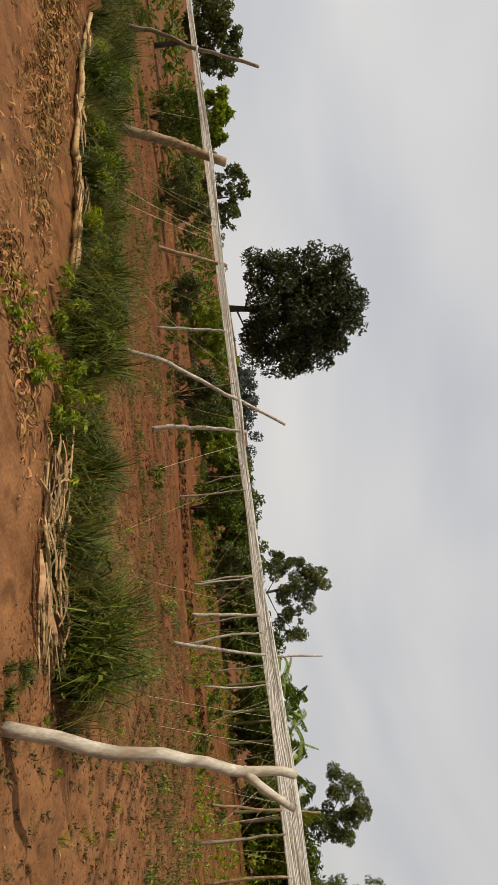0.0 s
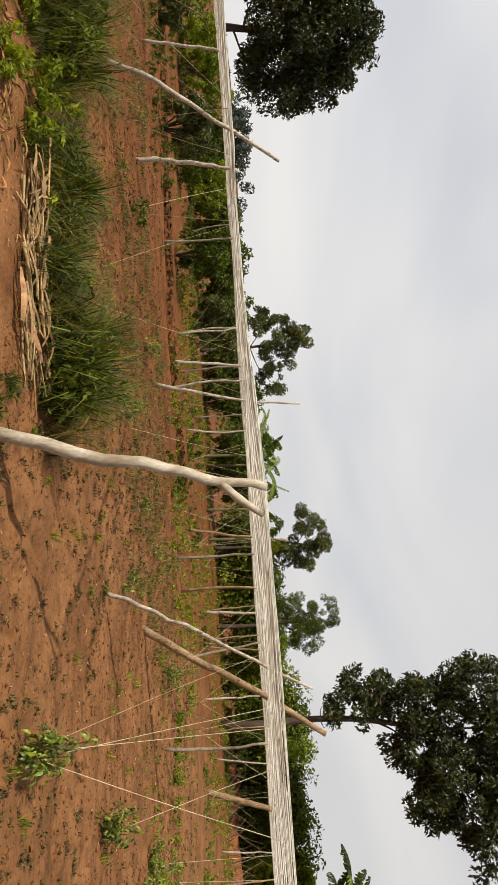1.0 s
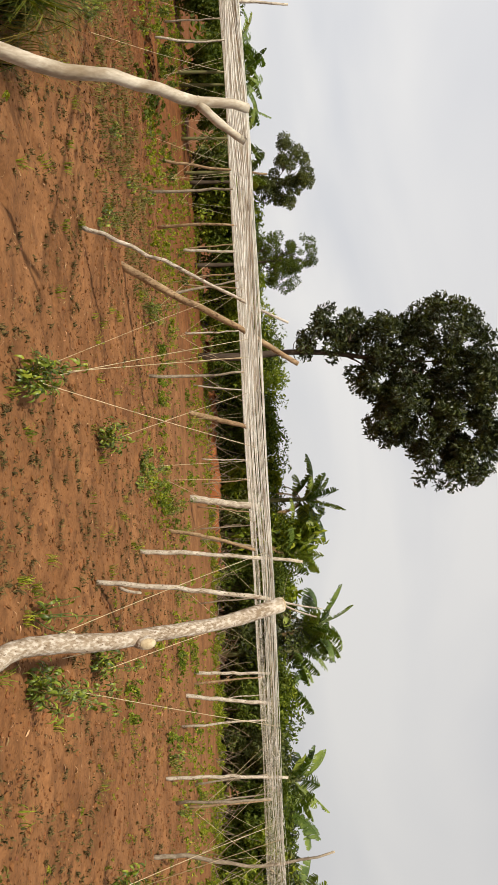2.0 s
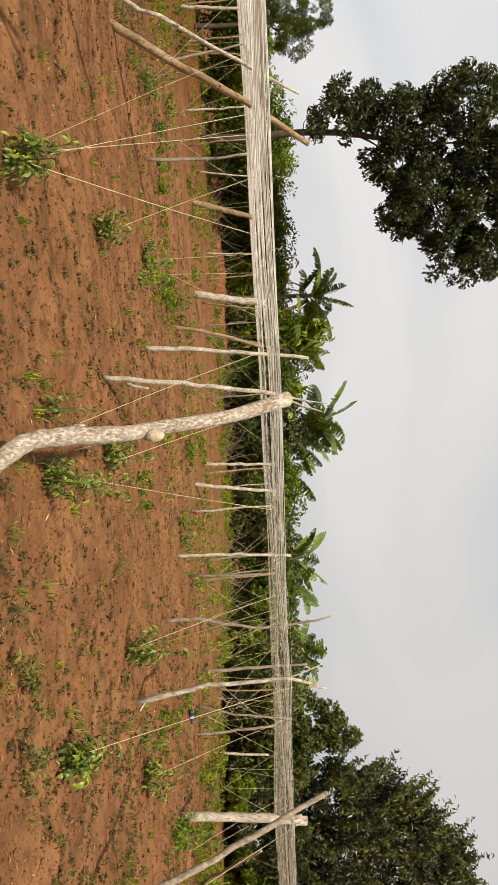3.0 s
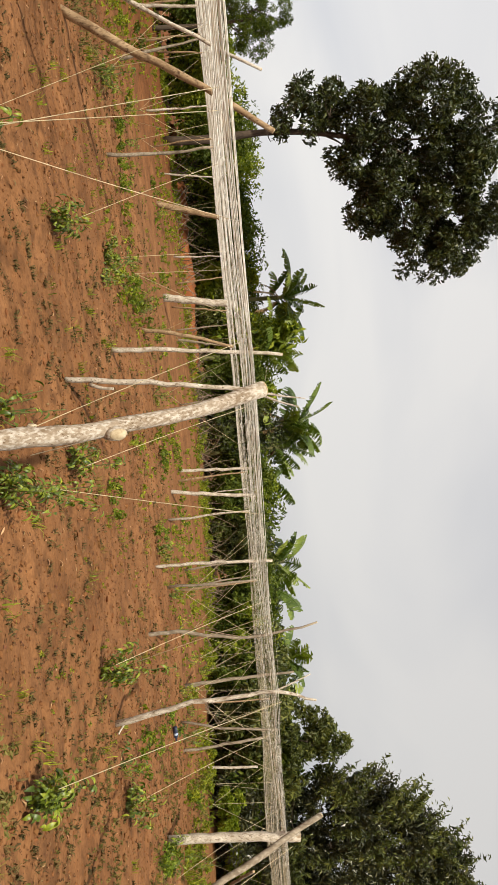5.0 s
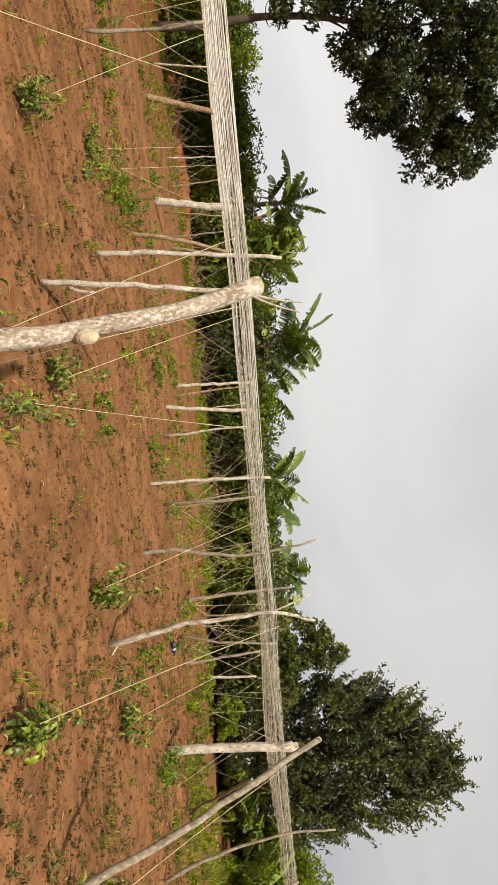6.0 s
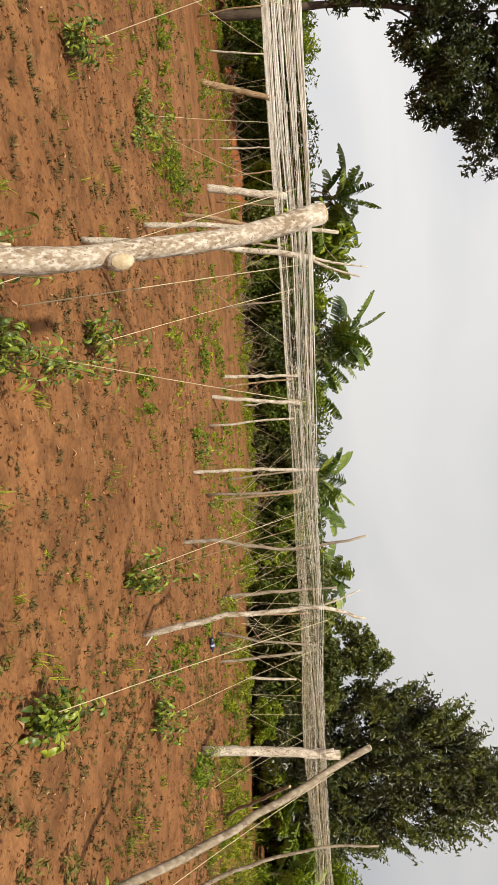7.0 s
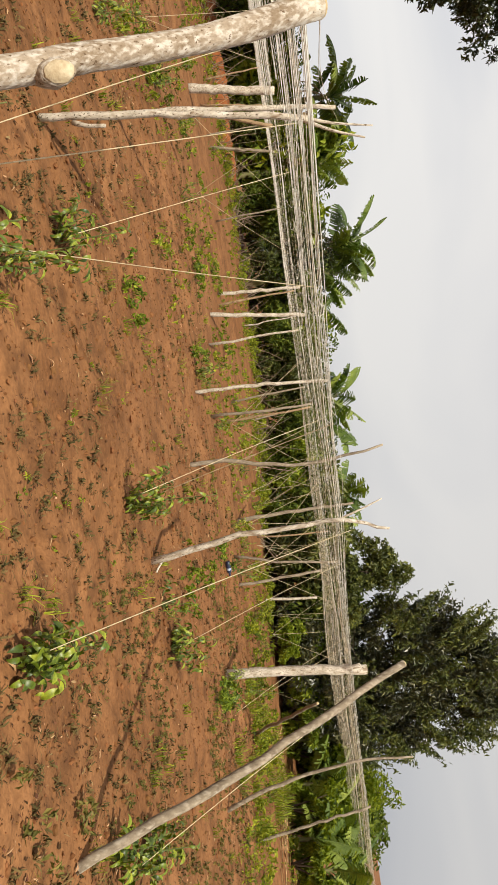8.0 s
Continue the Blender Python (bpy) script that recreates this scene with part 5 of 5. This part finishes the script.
while len(spots) < 230:
    x, y = rng.uniform(-36, -10), rng.uniform(-5, 18)
    if value_noise(x * 0.3, y * 0.3, 36) > 0.0 + 0.06 * (x + 18) and y > 0.5 * (x + 12) + 2.5 * (x > -14):
        spots.append((x, y, 0.25 + 0.35 * rng.random(), 0.12 + 0.25 * rng.random()))
leafy_patch("weeds", "patchy low green weeds under the trellis", spots, 0.10, 12, M_LEAF_BUSH)
spots = []
for _ in range(110):
    x, y = rng.uniform(6.0, 13), rng.uniform(8.5, 15)
    if y > 0.55 * x + 4.2 and value_noise(x * 0.7, y * 0.7, 37) > -0.25:
        spots.append((x, y, 0.2 + 0.3 * rng.random(), 0.12 + 0.3 * rng.random()))
leafy_patch("weeds", "rank yellow-green weeds at the field edge", spots[::2], 0.06, 8, M_WEED)
leafy_patch("weeds", "thin olive weeds at the field edge", spots[1::2], 0.05, 8, M_WEED_OLIVE)
for x, y, h in ((7.0, 10.2, 0.35), (7.8, 11.4, 0.4), (8.8, 11.0, 0.4), (9.3, 12.9, 0.45), (8.0, 13.2, 0.4), (10.2, 13.6, 0.5), (7.2, 12.2, 0.35), (10.9, 14.6, 0.5), (9.8, 15.2, 0.5)):
    tussock(x, y, h, 0.5, M_WEED, 160, "grass_tussock", "yellow-green grass clump at the field edge", 0.006, 1.1)
leafy_patch("weeds", "thin leggy olive weeds on a crumbly rise", [(1.03, 3.65, 0.2, 0.14), (1.22, 4.0, 0.2, 0.12), (1.38, 3.62, 0.3, 0.2), (1.55, 3.75, 0.25, 0.18), (1.63, 3.96, 0.25, 0.16), (1.7, 3.58, 0.3, 0.2), (2.03, 3.9, 0.25, 0.18), (1.9, 4.3, 0.2, 0.14), (3.3, 4.6, 0.3, 0.2),
             (3.0, 4.2, 0.25, 0.16), (0.95, 3.3, 0.25, 0.14)], 0.05, 17, M_WEED_OLIVE)
spots = []
while len(spots) < 520:
    x, y = rng.uniform(2.4, 9.0), rng.uniform(5.2, 12.5)
    if value_noise(x * 0.9, y * 0.9, 38) > 0.5 - 0.11 * (x - 0.55 * (y - 6)):
        spots.append((x, y, 0.08 + 0.16 * rng.random(), 0.03 + 0.06 * rng.random()))
leafy_patch("weeds", "low olive-green weed cover on the soil", spots, 0.026, 14, M_WEED_OLIVE)
cxs, cys = [], []
for _ in range(240):
    x, y = rng.uniform(-9, 7), 3.6 + 12 * rng.random()
    k = rng.integers(8, 26)
    cxs.append(x + rng.normal(size=k) * 0.03)
    cys.append(y + rng.normal(size=k) * 0.03)
v, f = blades(rng, np.concatenate(cxs), np.concatenate(cys), 0.13, 0.004, 1.0)
tagged(new("grass_tufts", mesh_of("grass_tufts", v, f, M_WEED, False)), "small yellow-green grass tufts dotted over the soil", "grass", kind="stuff")


def bare(x, y):
    """How much litter lies at a place: little on the trodden soil round the forked post."""
    return 1 - 0.85 * np.exp(-(((x + 3.3) / 1.5) ** 2 + ((y - 3.8) / 1.2) ** 2))


xs, ys = rng.uniform(-22, 8, 14000), 1.5 + 15 * rng.uniform(0, 1, 14000) ** 1.3
keep = value_noise(xs * 0.8, ys * 0.8, 41) > -0.15
v, f = scatter_chips(rng, xs[keep], ys[keep], 0.012, 0.06, 0.22)
tagged(new("dry_litter", mesh_of("dry_litter", v, f, M_STRAW, False)), "scattered dry leaf and straw bits on the soil", "litter", kind="stuff")
# these chips stand in for shaded pits and clod shadows, besides plant bits
xs, ys = rng.uniform(-13, 8.5, 60000), 2.0 + 13 * rng.uniform(0, 1, 60000) ** 1.25
keep = (value_noise(xs * 1.2, ys * 1.2, 43) > -0.3) & (rng.random(60000) < np.clip((xs + 13.0) / 8.0, 0.15, 1) * np.clip(1.5 - ys / 9.0, 0.4, 1) * bare(xs, ys))
v, f = scatter_chips(rng, xs[keep], ys[keep], 0.006, 0.026, 0.45)
far_v, far_f = v, f
xs, ys = rng.uniform(-9, 8.5, 7000), 2.6 + 9 * rng.uniform(0, 1, 7000) ** 1.2
keep = value_noise(xs * 2.3, ys * 2.3, 44) > rng.uniform(-0.6, 0.7, 7000)
v, f = scatter_chips(rng, xs[keep], ys[keep], 0.016, 0.04, 0.5)
v, f = np.concatenate([far_v, v]), np.concatenate([far_f, f + len(far_v)])
tagged(new("dark_debris", mesh_of("dark_debris", v, f, M_DARK_CHIPS, False)), "dark plant bits and chips painted as shaded holes, strewn over the soil", "litter", kind="stuff")
n = 10000
xs, ys = rng.uniform(-12, 8.5, n), 2.6 + 14 * rng.uniform(0, 1, n) ** 1.3
keep = (value_noise(xs * 0.6, ys * 0.6, 47) + 0.5 * value_noise(xs * 2.1, ys * 2.1, 48) > -0.35) & (rng.random(n) < (np.clip((xs + 9.0) / 6.0, 0, 1) + 0.08) * np.clip(1.5 - ys / 10.0, 0.5, 1) * bare(xs, ys))
many = rng.integers(3, 15, keep.sum())
xs, ys = np.repeat(xs[keep], many), np.repeat(ys[keep], many)
xs, ys = xs + rng.normal(size=len(xs)) * 0.019, ys + rng.normal(size=len(ys)) * 0.019
v, f = blades(rng, xs, ys, 0.06, 0.006, 1.4)
tagged(new("tiny_sprouts", mesh_of("tiny_sprouts", v, f, M_SPROUT, False)), "tiny dark weed seedlings dotted all over the soil", "weeds", kind="stuff")
def curled_strips(rng, xs, ys, lo, hi, wide):
    """Narrow curled strips of withered maize leaf."""
    n, m = len(xs), 6
    u = np.linspace(-0.5, 0.5, m)[None, :]
    a = rng.uniform(0, 2 * math.pi, n)[:, None] + rng.normal(size=n)[:, None] * 2.2 * u
    ln = rng.uniform(lo, hi, n)[:, None]
    px = xs[:, None] + np.cumsum(np.cos(a), 1) * ln / m
    py = ys[:, None] + np.cumsum(np.sin(a), 1) * ln / m
    lift = rng.uniform(0.0, 0.22, n)[:, None] * ln * (1 - 4 * u ** 2) + 0.006
    pz = ground_height(px, py) + 0.004 + lift
    w = (wide * rng.uniform(0.4, 1.2, n))[:, None] * np.cos(u * 2.7)
    roll_ = rng.uniform(-0.9, 0.9, n)[:, None] + u * rng.normal(size=n)[:, None]
    ox, oy, oz = -np.sin(a) * w * np.cos(roll_), np.cos(a) * w * np.cos(roll_), np.abs(w * np.sin(roll_))
    left = np.stack([px - ox, py - oy, pz], -1)
    right = np.stack([px + ox, py + oy, pz + 2 * oz], -1)
    verts = np.concatenate([left, right], 1).reshape(-1, 3)
    k = (np.arange(n) * 2 * m)[:, None, None] + np.arange(m - 1)[None, :, None]
    return verts, (k + np.array([0, 1, m + 1, m])[None, None, :]).reshape(-1, 4)


def litter_field(n):
    """Places on the strip of ground in front of the grass, thinning out to its sides."""
    u, w = rng.uniform(-0.1, 1.9, n), rng.normal(size=n) * 0.62
    x, y = -5.7 - 4.4 * u + 0.5 * w, 0.25 - 2.2 * u + 0.85 * w
    k = value_noise(x * 1.1, y * 1.1, 45) > rng.uniform(-0.75, 0.35, n)
    return x[k], y[k]


v, f = scatter_chips(rng, *litter_field(16000), 0.012, 0.06, 0.25)
tagged(new("dry_litter", mesh_of("dry_litter", v, f, M_LITTER, False)), "brown crumbled maize leaf litter beside the grass", "litter", kind="stuff")
v, f = curled_strips(rng, *litter_field(5200), 0.08, 0.30, 0.012)
tagged(new("dry_litter", mesh_of("dry_litter", v, f, M_LITTER, False)), "curled brown maize leaves lying beside the grass", "litter", kind="stuff")
# a dense band of dark flakes makes the ditch line darker
u = rng.uniform(0, 1, 9000)
line = curve_points([(x, y, 0) for x, y in DITCH[1:]], 200)
q = line[(u * 199).astype(int)]
xs, ys = q[:, 0] - 0.25 + rng.normal(size=9000) * 0.22, q[:, 1] + 0.35 + rng.normal(size=9000) * 0.22
v, f = scatter_chips(rng, xs, ys, 0.04, 0.16, 0.4)
tagged(new("dark_debris", mesh_of("dark_debris", v, f, M_DARK_CHIPS, False)), "dark flakes strewn along the far side of the shallow ditch", "litter", kind="stuff")
xs, ys = rng.uniform(-12, 8.5, 800), 2.6 + 11 * rng.uniform(0, 1, 800) ** 1.4
keep = value_noise(xs * 0.7, ys * 0.7, 49) > rng.uniform(-0.3, 0.6, 800)
v, f = curled_strips(rng, xs[keep], ys[keep], 0.03, 0.10, 0.0035)
tagged(new("dry_litter", mesh_of("dry_litter", v, f, M_STRAW, False)), "thin curled straw strips scattered on the red soil", "litter", kind="stuff")

ico = bmesh.new()
bmesh.ops.create_icosphere(ico, subdivisions=1, radius=1.0)
ico_v = np.array([q.co[:] for q in ico.verts])
ico_f = np.array([[q.index for q in face.verts] for face in ico.faces])
ico.free()
n = 34000
xs, ys = rng.uniform(-12, 8, n), 2.2 + 12 * rng.uniform(0, 1, n) ** 1.4
r = np.clip(rng.lognormal(-4.75, 0.55, n), 0.004, 0.028) * (0.35 + 0.65 * bare(xs, ys))
c = np.column_stack([xs, ys, ground_height(xs, ys) + r * 0.2])
v = c[:, None, :] + ico_v[None] * (r[:, None] * rng.uniform(0.5, 1.4, (n, 3)) * np.array([1.1, 1.1, 0.75]))[:, None, :] * rng.uniform(0.6, 1.35, (n, 12, 1))
f = (ico_f[None] + (np.arange(n) * 12)[:, None, None]).reshape(-1, 3)
tagged(new("soil_clods", mesh_of("soil_clods", v.reshape(-1, 3), f, M_CLOD, False)), "crumbled red soil clods lying on the tilled ground", "soil", kind="stuff")


def stalk_heap(centre, heading, n, spread, seed):
    rng = np.random.default_rng(seed)
    ob = thing("stalk_heap", (centre[0], centre[1], gz(*centre)), "heap of dry straw-coloured maize stalks on the soil", "stalks", "stalk heaps")
    for i in range(n):
        a = heading + rng.normal() * (0.14 if rng.random() < 0.75 else 0.7)
        ln = rng.uniform(0.3, 0.95)
        m = np.array([rng.normal() * spread * 0.5 * math.cos(heading), rng.normal() * spread * 0.5 * math.sin(heading), rng.uniform(0.02, 0.13)])
        m[:2] += np.array([-math.sin(heading), math.cos(heading)]) * rng.normal() * 0.09
        d = np.array([math.cos(a), math.sin(a), rng.normal() * 0.05]) * ln / 2
        bend = rng.normal(size=3) * 0.03
        q = curve_points([m - d, m + bend, m + d], 7)
        q[:, 2] = np.maximum(q[:, 2], 0.015)
        v, f = tube(q, np.linspace(0.014, 0.008, 7) * rng.uniform(0.5, 1.1), 6, 0.08, rng)
        part("stalk", v, f, M_STALK, ob)
    for i in range(34):
        a = heading + rng.normal() * 0.5
        ln, wd = rng.uniform(0.15, 0.45), rng.uniform(0.006, 0.017)
        m = np.array([rng.normal() * spread * 0.5 * math.cos(heading), rng.normal() * spread * 0.5 * math.sin(heading), rng.uniform(0.05, 0.16)])
        m[:2] += np.array([-math.sin(heading), math.cos(heading)]) * rng.normal() * 0.12
        d, s = np.array([math.cos(a), math.sin(a), 0]), np.array([-math.sin(a), math.cos(a), rng.normal() * 0.6])
        u = np.linspace(-0.5, 0.5, 6)
        mid = m + d * (u * ln)[:, None] + np.array([0, 0, 1]) * (0.05 * np.cos(u * 5 + rng.normal()) * ln)[:, None] + s * (0.12 * ln * u ** 2)[:, None]
        mid[:, 2] = np.maximum(mid[:, 2], 0.02)
        w = (wd * np.cos(u * 2.6))[:, None] * s
        v = np.concatenate([mid - w, mid + np.array([0, 0, wd * 0.5]), mid + w])
        f = [[r * 6 + k, r * 6 + k + 1, r * 6 + k + 7, r * 6 + k + 6] for r in range(2) for k in range(5)]
        part("husk_leaf", v, f, M_LITTER_PALE, ob)
    return ob


for i, (cx, cy, hd, n, sp) in enumerate([(-4.35, 2.52, 0.78, 15, 0.36), (-4.85, 2.12, 0.6, 15, 0.4), (-5.4, 1.86, 0.35, 10, 0.34), (-9.3, 0.05, 0.45, 10, 0.6), (-10.9, -0.8, 0.6, 12, 0.8), (-12.4, -1.9, 0.6, 8, 0.8), (10.62, 15.2, -1.25, 14, 1.0), (11.1, 13.8, -1.2, 12, 0.9)]):
    stalk_heap((cx, cy), hd, n, sp, 700 + i)
dry_log = thing("dry_log", (-8.5, 0.28, gz(-8.5, 0.28)), "long dry yellowish split log lying along the grass", "log")
v, f = tube(curve_points([(0.66, 0.36, 0.05), (0.0, 0.0, 0.07), (-0.7, -0.42, 0.06), (-1.25, -0.95, 0.05)], 16), np.interp(np.linspace(0, 1, 16), [0, 0.3, 0.6, 1], [0.035, 0.055, 0.05, 0.03]), 10, 0.16, np.random.default_rng(9))
part("trunk", v, f, M_LOG, dry_log)
v, f = tube(curve_points([(-1.0, -0.85, 0.05), (-2.2, -1.55, 0.09), (-3.3, -2.15, 0.06), (-5.3, -2.9, 0.05)], 14), np.linspace(0.04, 0.03, 14), 8, 0.2, np.random.default_rng(10))
part("split_piece", v, f, M_LOG, dry_log, "thin split length of the log")
splint_rng = np.random.default_rng(12)
for k in range(9):
    u, side = splint_rng.uniform(-1.2, 0.3), splint_rng.normal() * 0.05
    ln = splint_rng.uniform(0.4, 0.9)
    a3 = np.array([u, u * 0.62 + side - 0.03, splint_rng.uniform(0.03, 0.11)])
    v, f = tube(curve_points([a3, a3 + np.array([ln * 0.45, ln * 0.27 + splint_rng.normal() * 0.02, 0.01]), a3 + np.array([ln, ln * 0.55, -0.01])], 7), np.linspace(0.02, 0.009, 7), 5, 0.15, splint_rng)
    part("splinter", v, f, (M_LOG, M_STALK)[k % 2], dry_log)
brush_rng = np.random.default_rng(61)
pieces = []
for _ in range(260):
    x, y = brush_rng.uniform(-12, 7), 28.6 + brush_rng.normal() * 0.6
    if x > 3:
        y = 28.6 - (x - 3) * 2.6 + brush_rng.normal() * 0.6
    a, ln = brush_rng.uniform(0, 6.3), brush_rng.uniform(0.6, 1.7)
    d = np.array([math.cos(a) * 0.6, math.sin(a) * 0.4, brush_rng.uniform(0.1, 1.0)]) * ln
    p0 = np.array([x, y, 0.0])
    pieces.append(tube(curve_points([p0, p0 + d * 0.5 + brush_rng.normal(size=3) * 0.08, p0 + d], 5), np.linspace(0.016, 0.006, 5), 4, cap=False))
v, f = joined(pieces)
tagged(new("dead_brush", mesh_of("dead_brush", v, f, M_TWIG)), "tangle of dead grey sticks in front of the hedge", "brush", kind="stuff")

# ---- far country ----
scrub_rng = np.random.default_rng(71)
cs = []
while len(cs) < 1500:
    x, y = scrub_rng.uniform(-110, 60), scrub_rng.uniform(-40, 110)
    beyond = y > 33 + 0.05 * abs(x) or x < -30 - 0.2 * max(0.0, 14 - y) or (x > 14 and y > 24)
    if beyond:
        cs.append((x, y, gz(x, y) + scrub_rng.uniform(0.1, 0.7)))
cs = np.array(cs)
v, f = leaf_cloud(scrub_rng, cs, scrub_rng.uniform(0.5, 1.3, len(cs)), 42000, 0.5, narrow=0.5)
v[:, 2] = np.maximum(v[:, 2], 0.02)
tagged(new("far_scrub", mesh_of("far_scrub", v, f, M_LEAF_BUSH, False)), "low green scrub covering the land beyond the field", "scrub", kind="stuff")

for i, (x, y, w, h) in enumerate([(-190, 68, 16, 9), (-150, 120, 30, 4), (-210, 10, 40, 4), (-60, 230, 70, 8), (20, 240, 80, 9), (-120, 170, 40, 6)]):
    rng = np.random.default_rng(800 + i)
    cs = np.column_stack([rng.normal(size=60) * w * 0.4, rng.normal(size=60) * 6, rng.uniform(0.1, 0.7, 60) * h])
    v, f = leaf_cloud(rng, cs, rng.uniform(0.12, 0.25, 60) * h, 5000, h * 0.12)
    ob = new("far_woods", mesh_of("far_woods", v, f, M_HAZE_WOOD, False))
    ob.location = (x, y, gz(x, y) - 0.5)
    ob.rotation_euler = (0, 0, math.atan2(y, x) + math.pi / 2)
    tagged(ob, "woods on the horizon, distance haze put into their grey-green colour", "woods", kind="stuff")

# ---- a bottle lying in the field ----
bottle = thing("plastic_bottle", (4.71, 11.9, gz(4.71, 11.9) + 0.04), "small dark blue plastic bottle lying on the soil", "bottle")
v, f = tube([(-0.11, 0, 0), (-0.10, 0, 0), (0.06, 0.01, 0), (0.09, 0.012, 0), (0.11, 0.014, 0)], [0.03, 0.038, 0.038, 0.018, 0.014], 12)
part("body", v, f, M_BLUE, bottle)
v, f = tube([(-0.01, 0, 0.002), (0.03, 0.005, 0.002)], [0.0385, 0.0385], 12, cap=False)
part("sticker", v, f, M_PALE, bottle, "pale wrap round the bottle")
v, f = tube([(0.108, 0.014, 0), (0.132, 0.016, 0)], [0.018, 0.017], 10)
part("cap", v, f, M_BLUE, bottle)
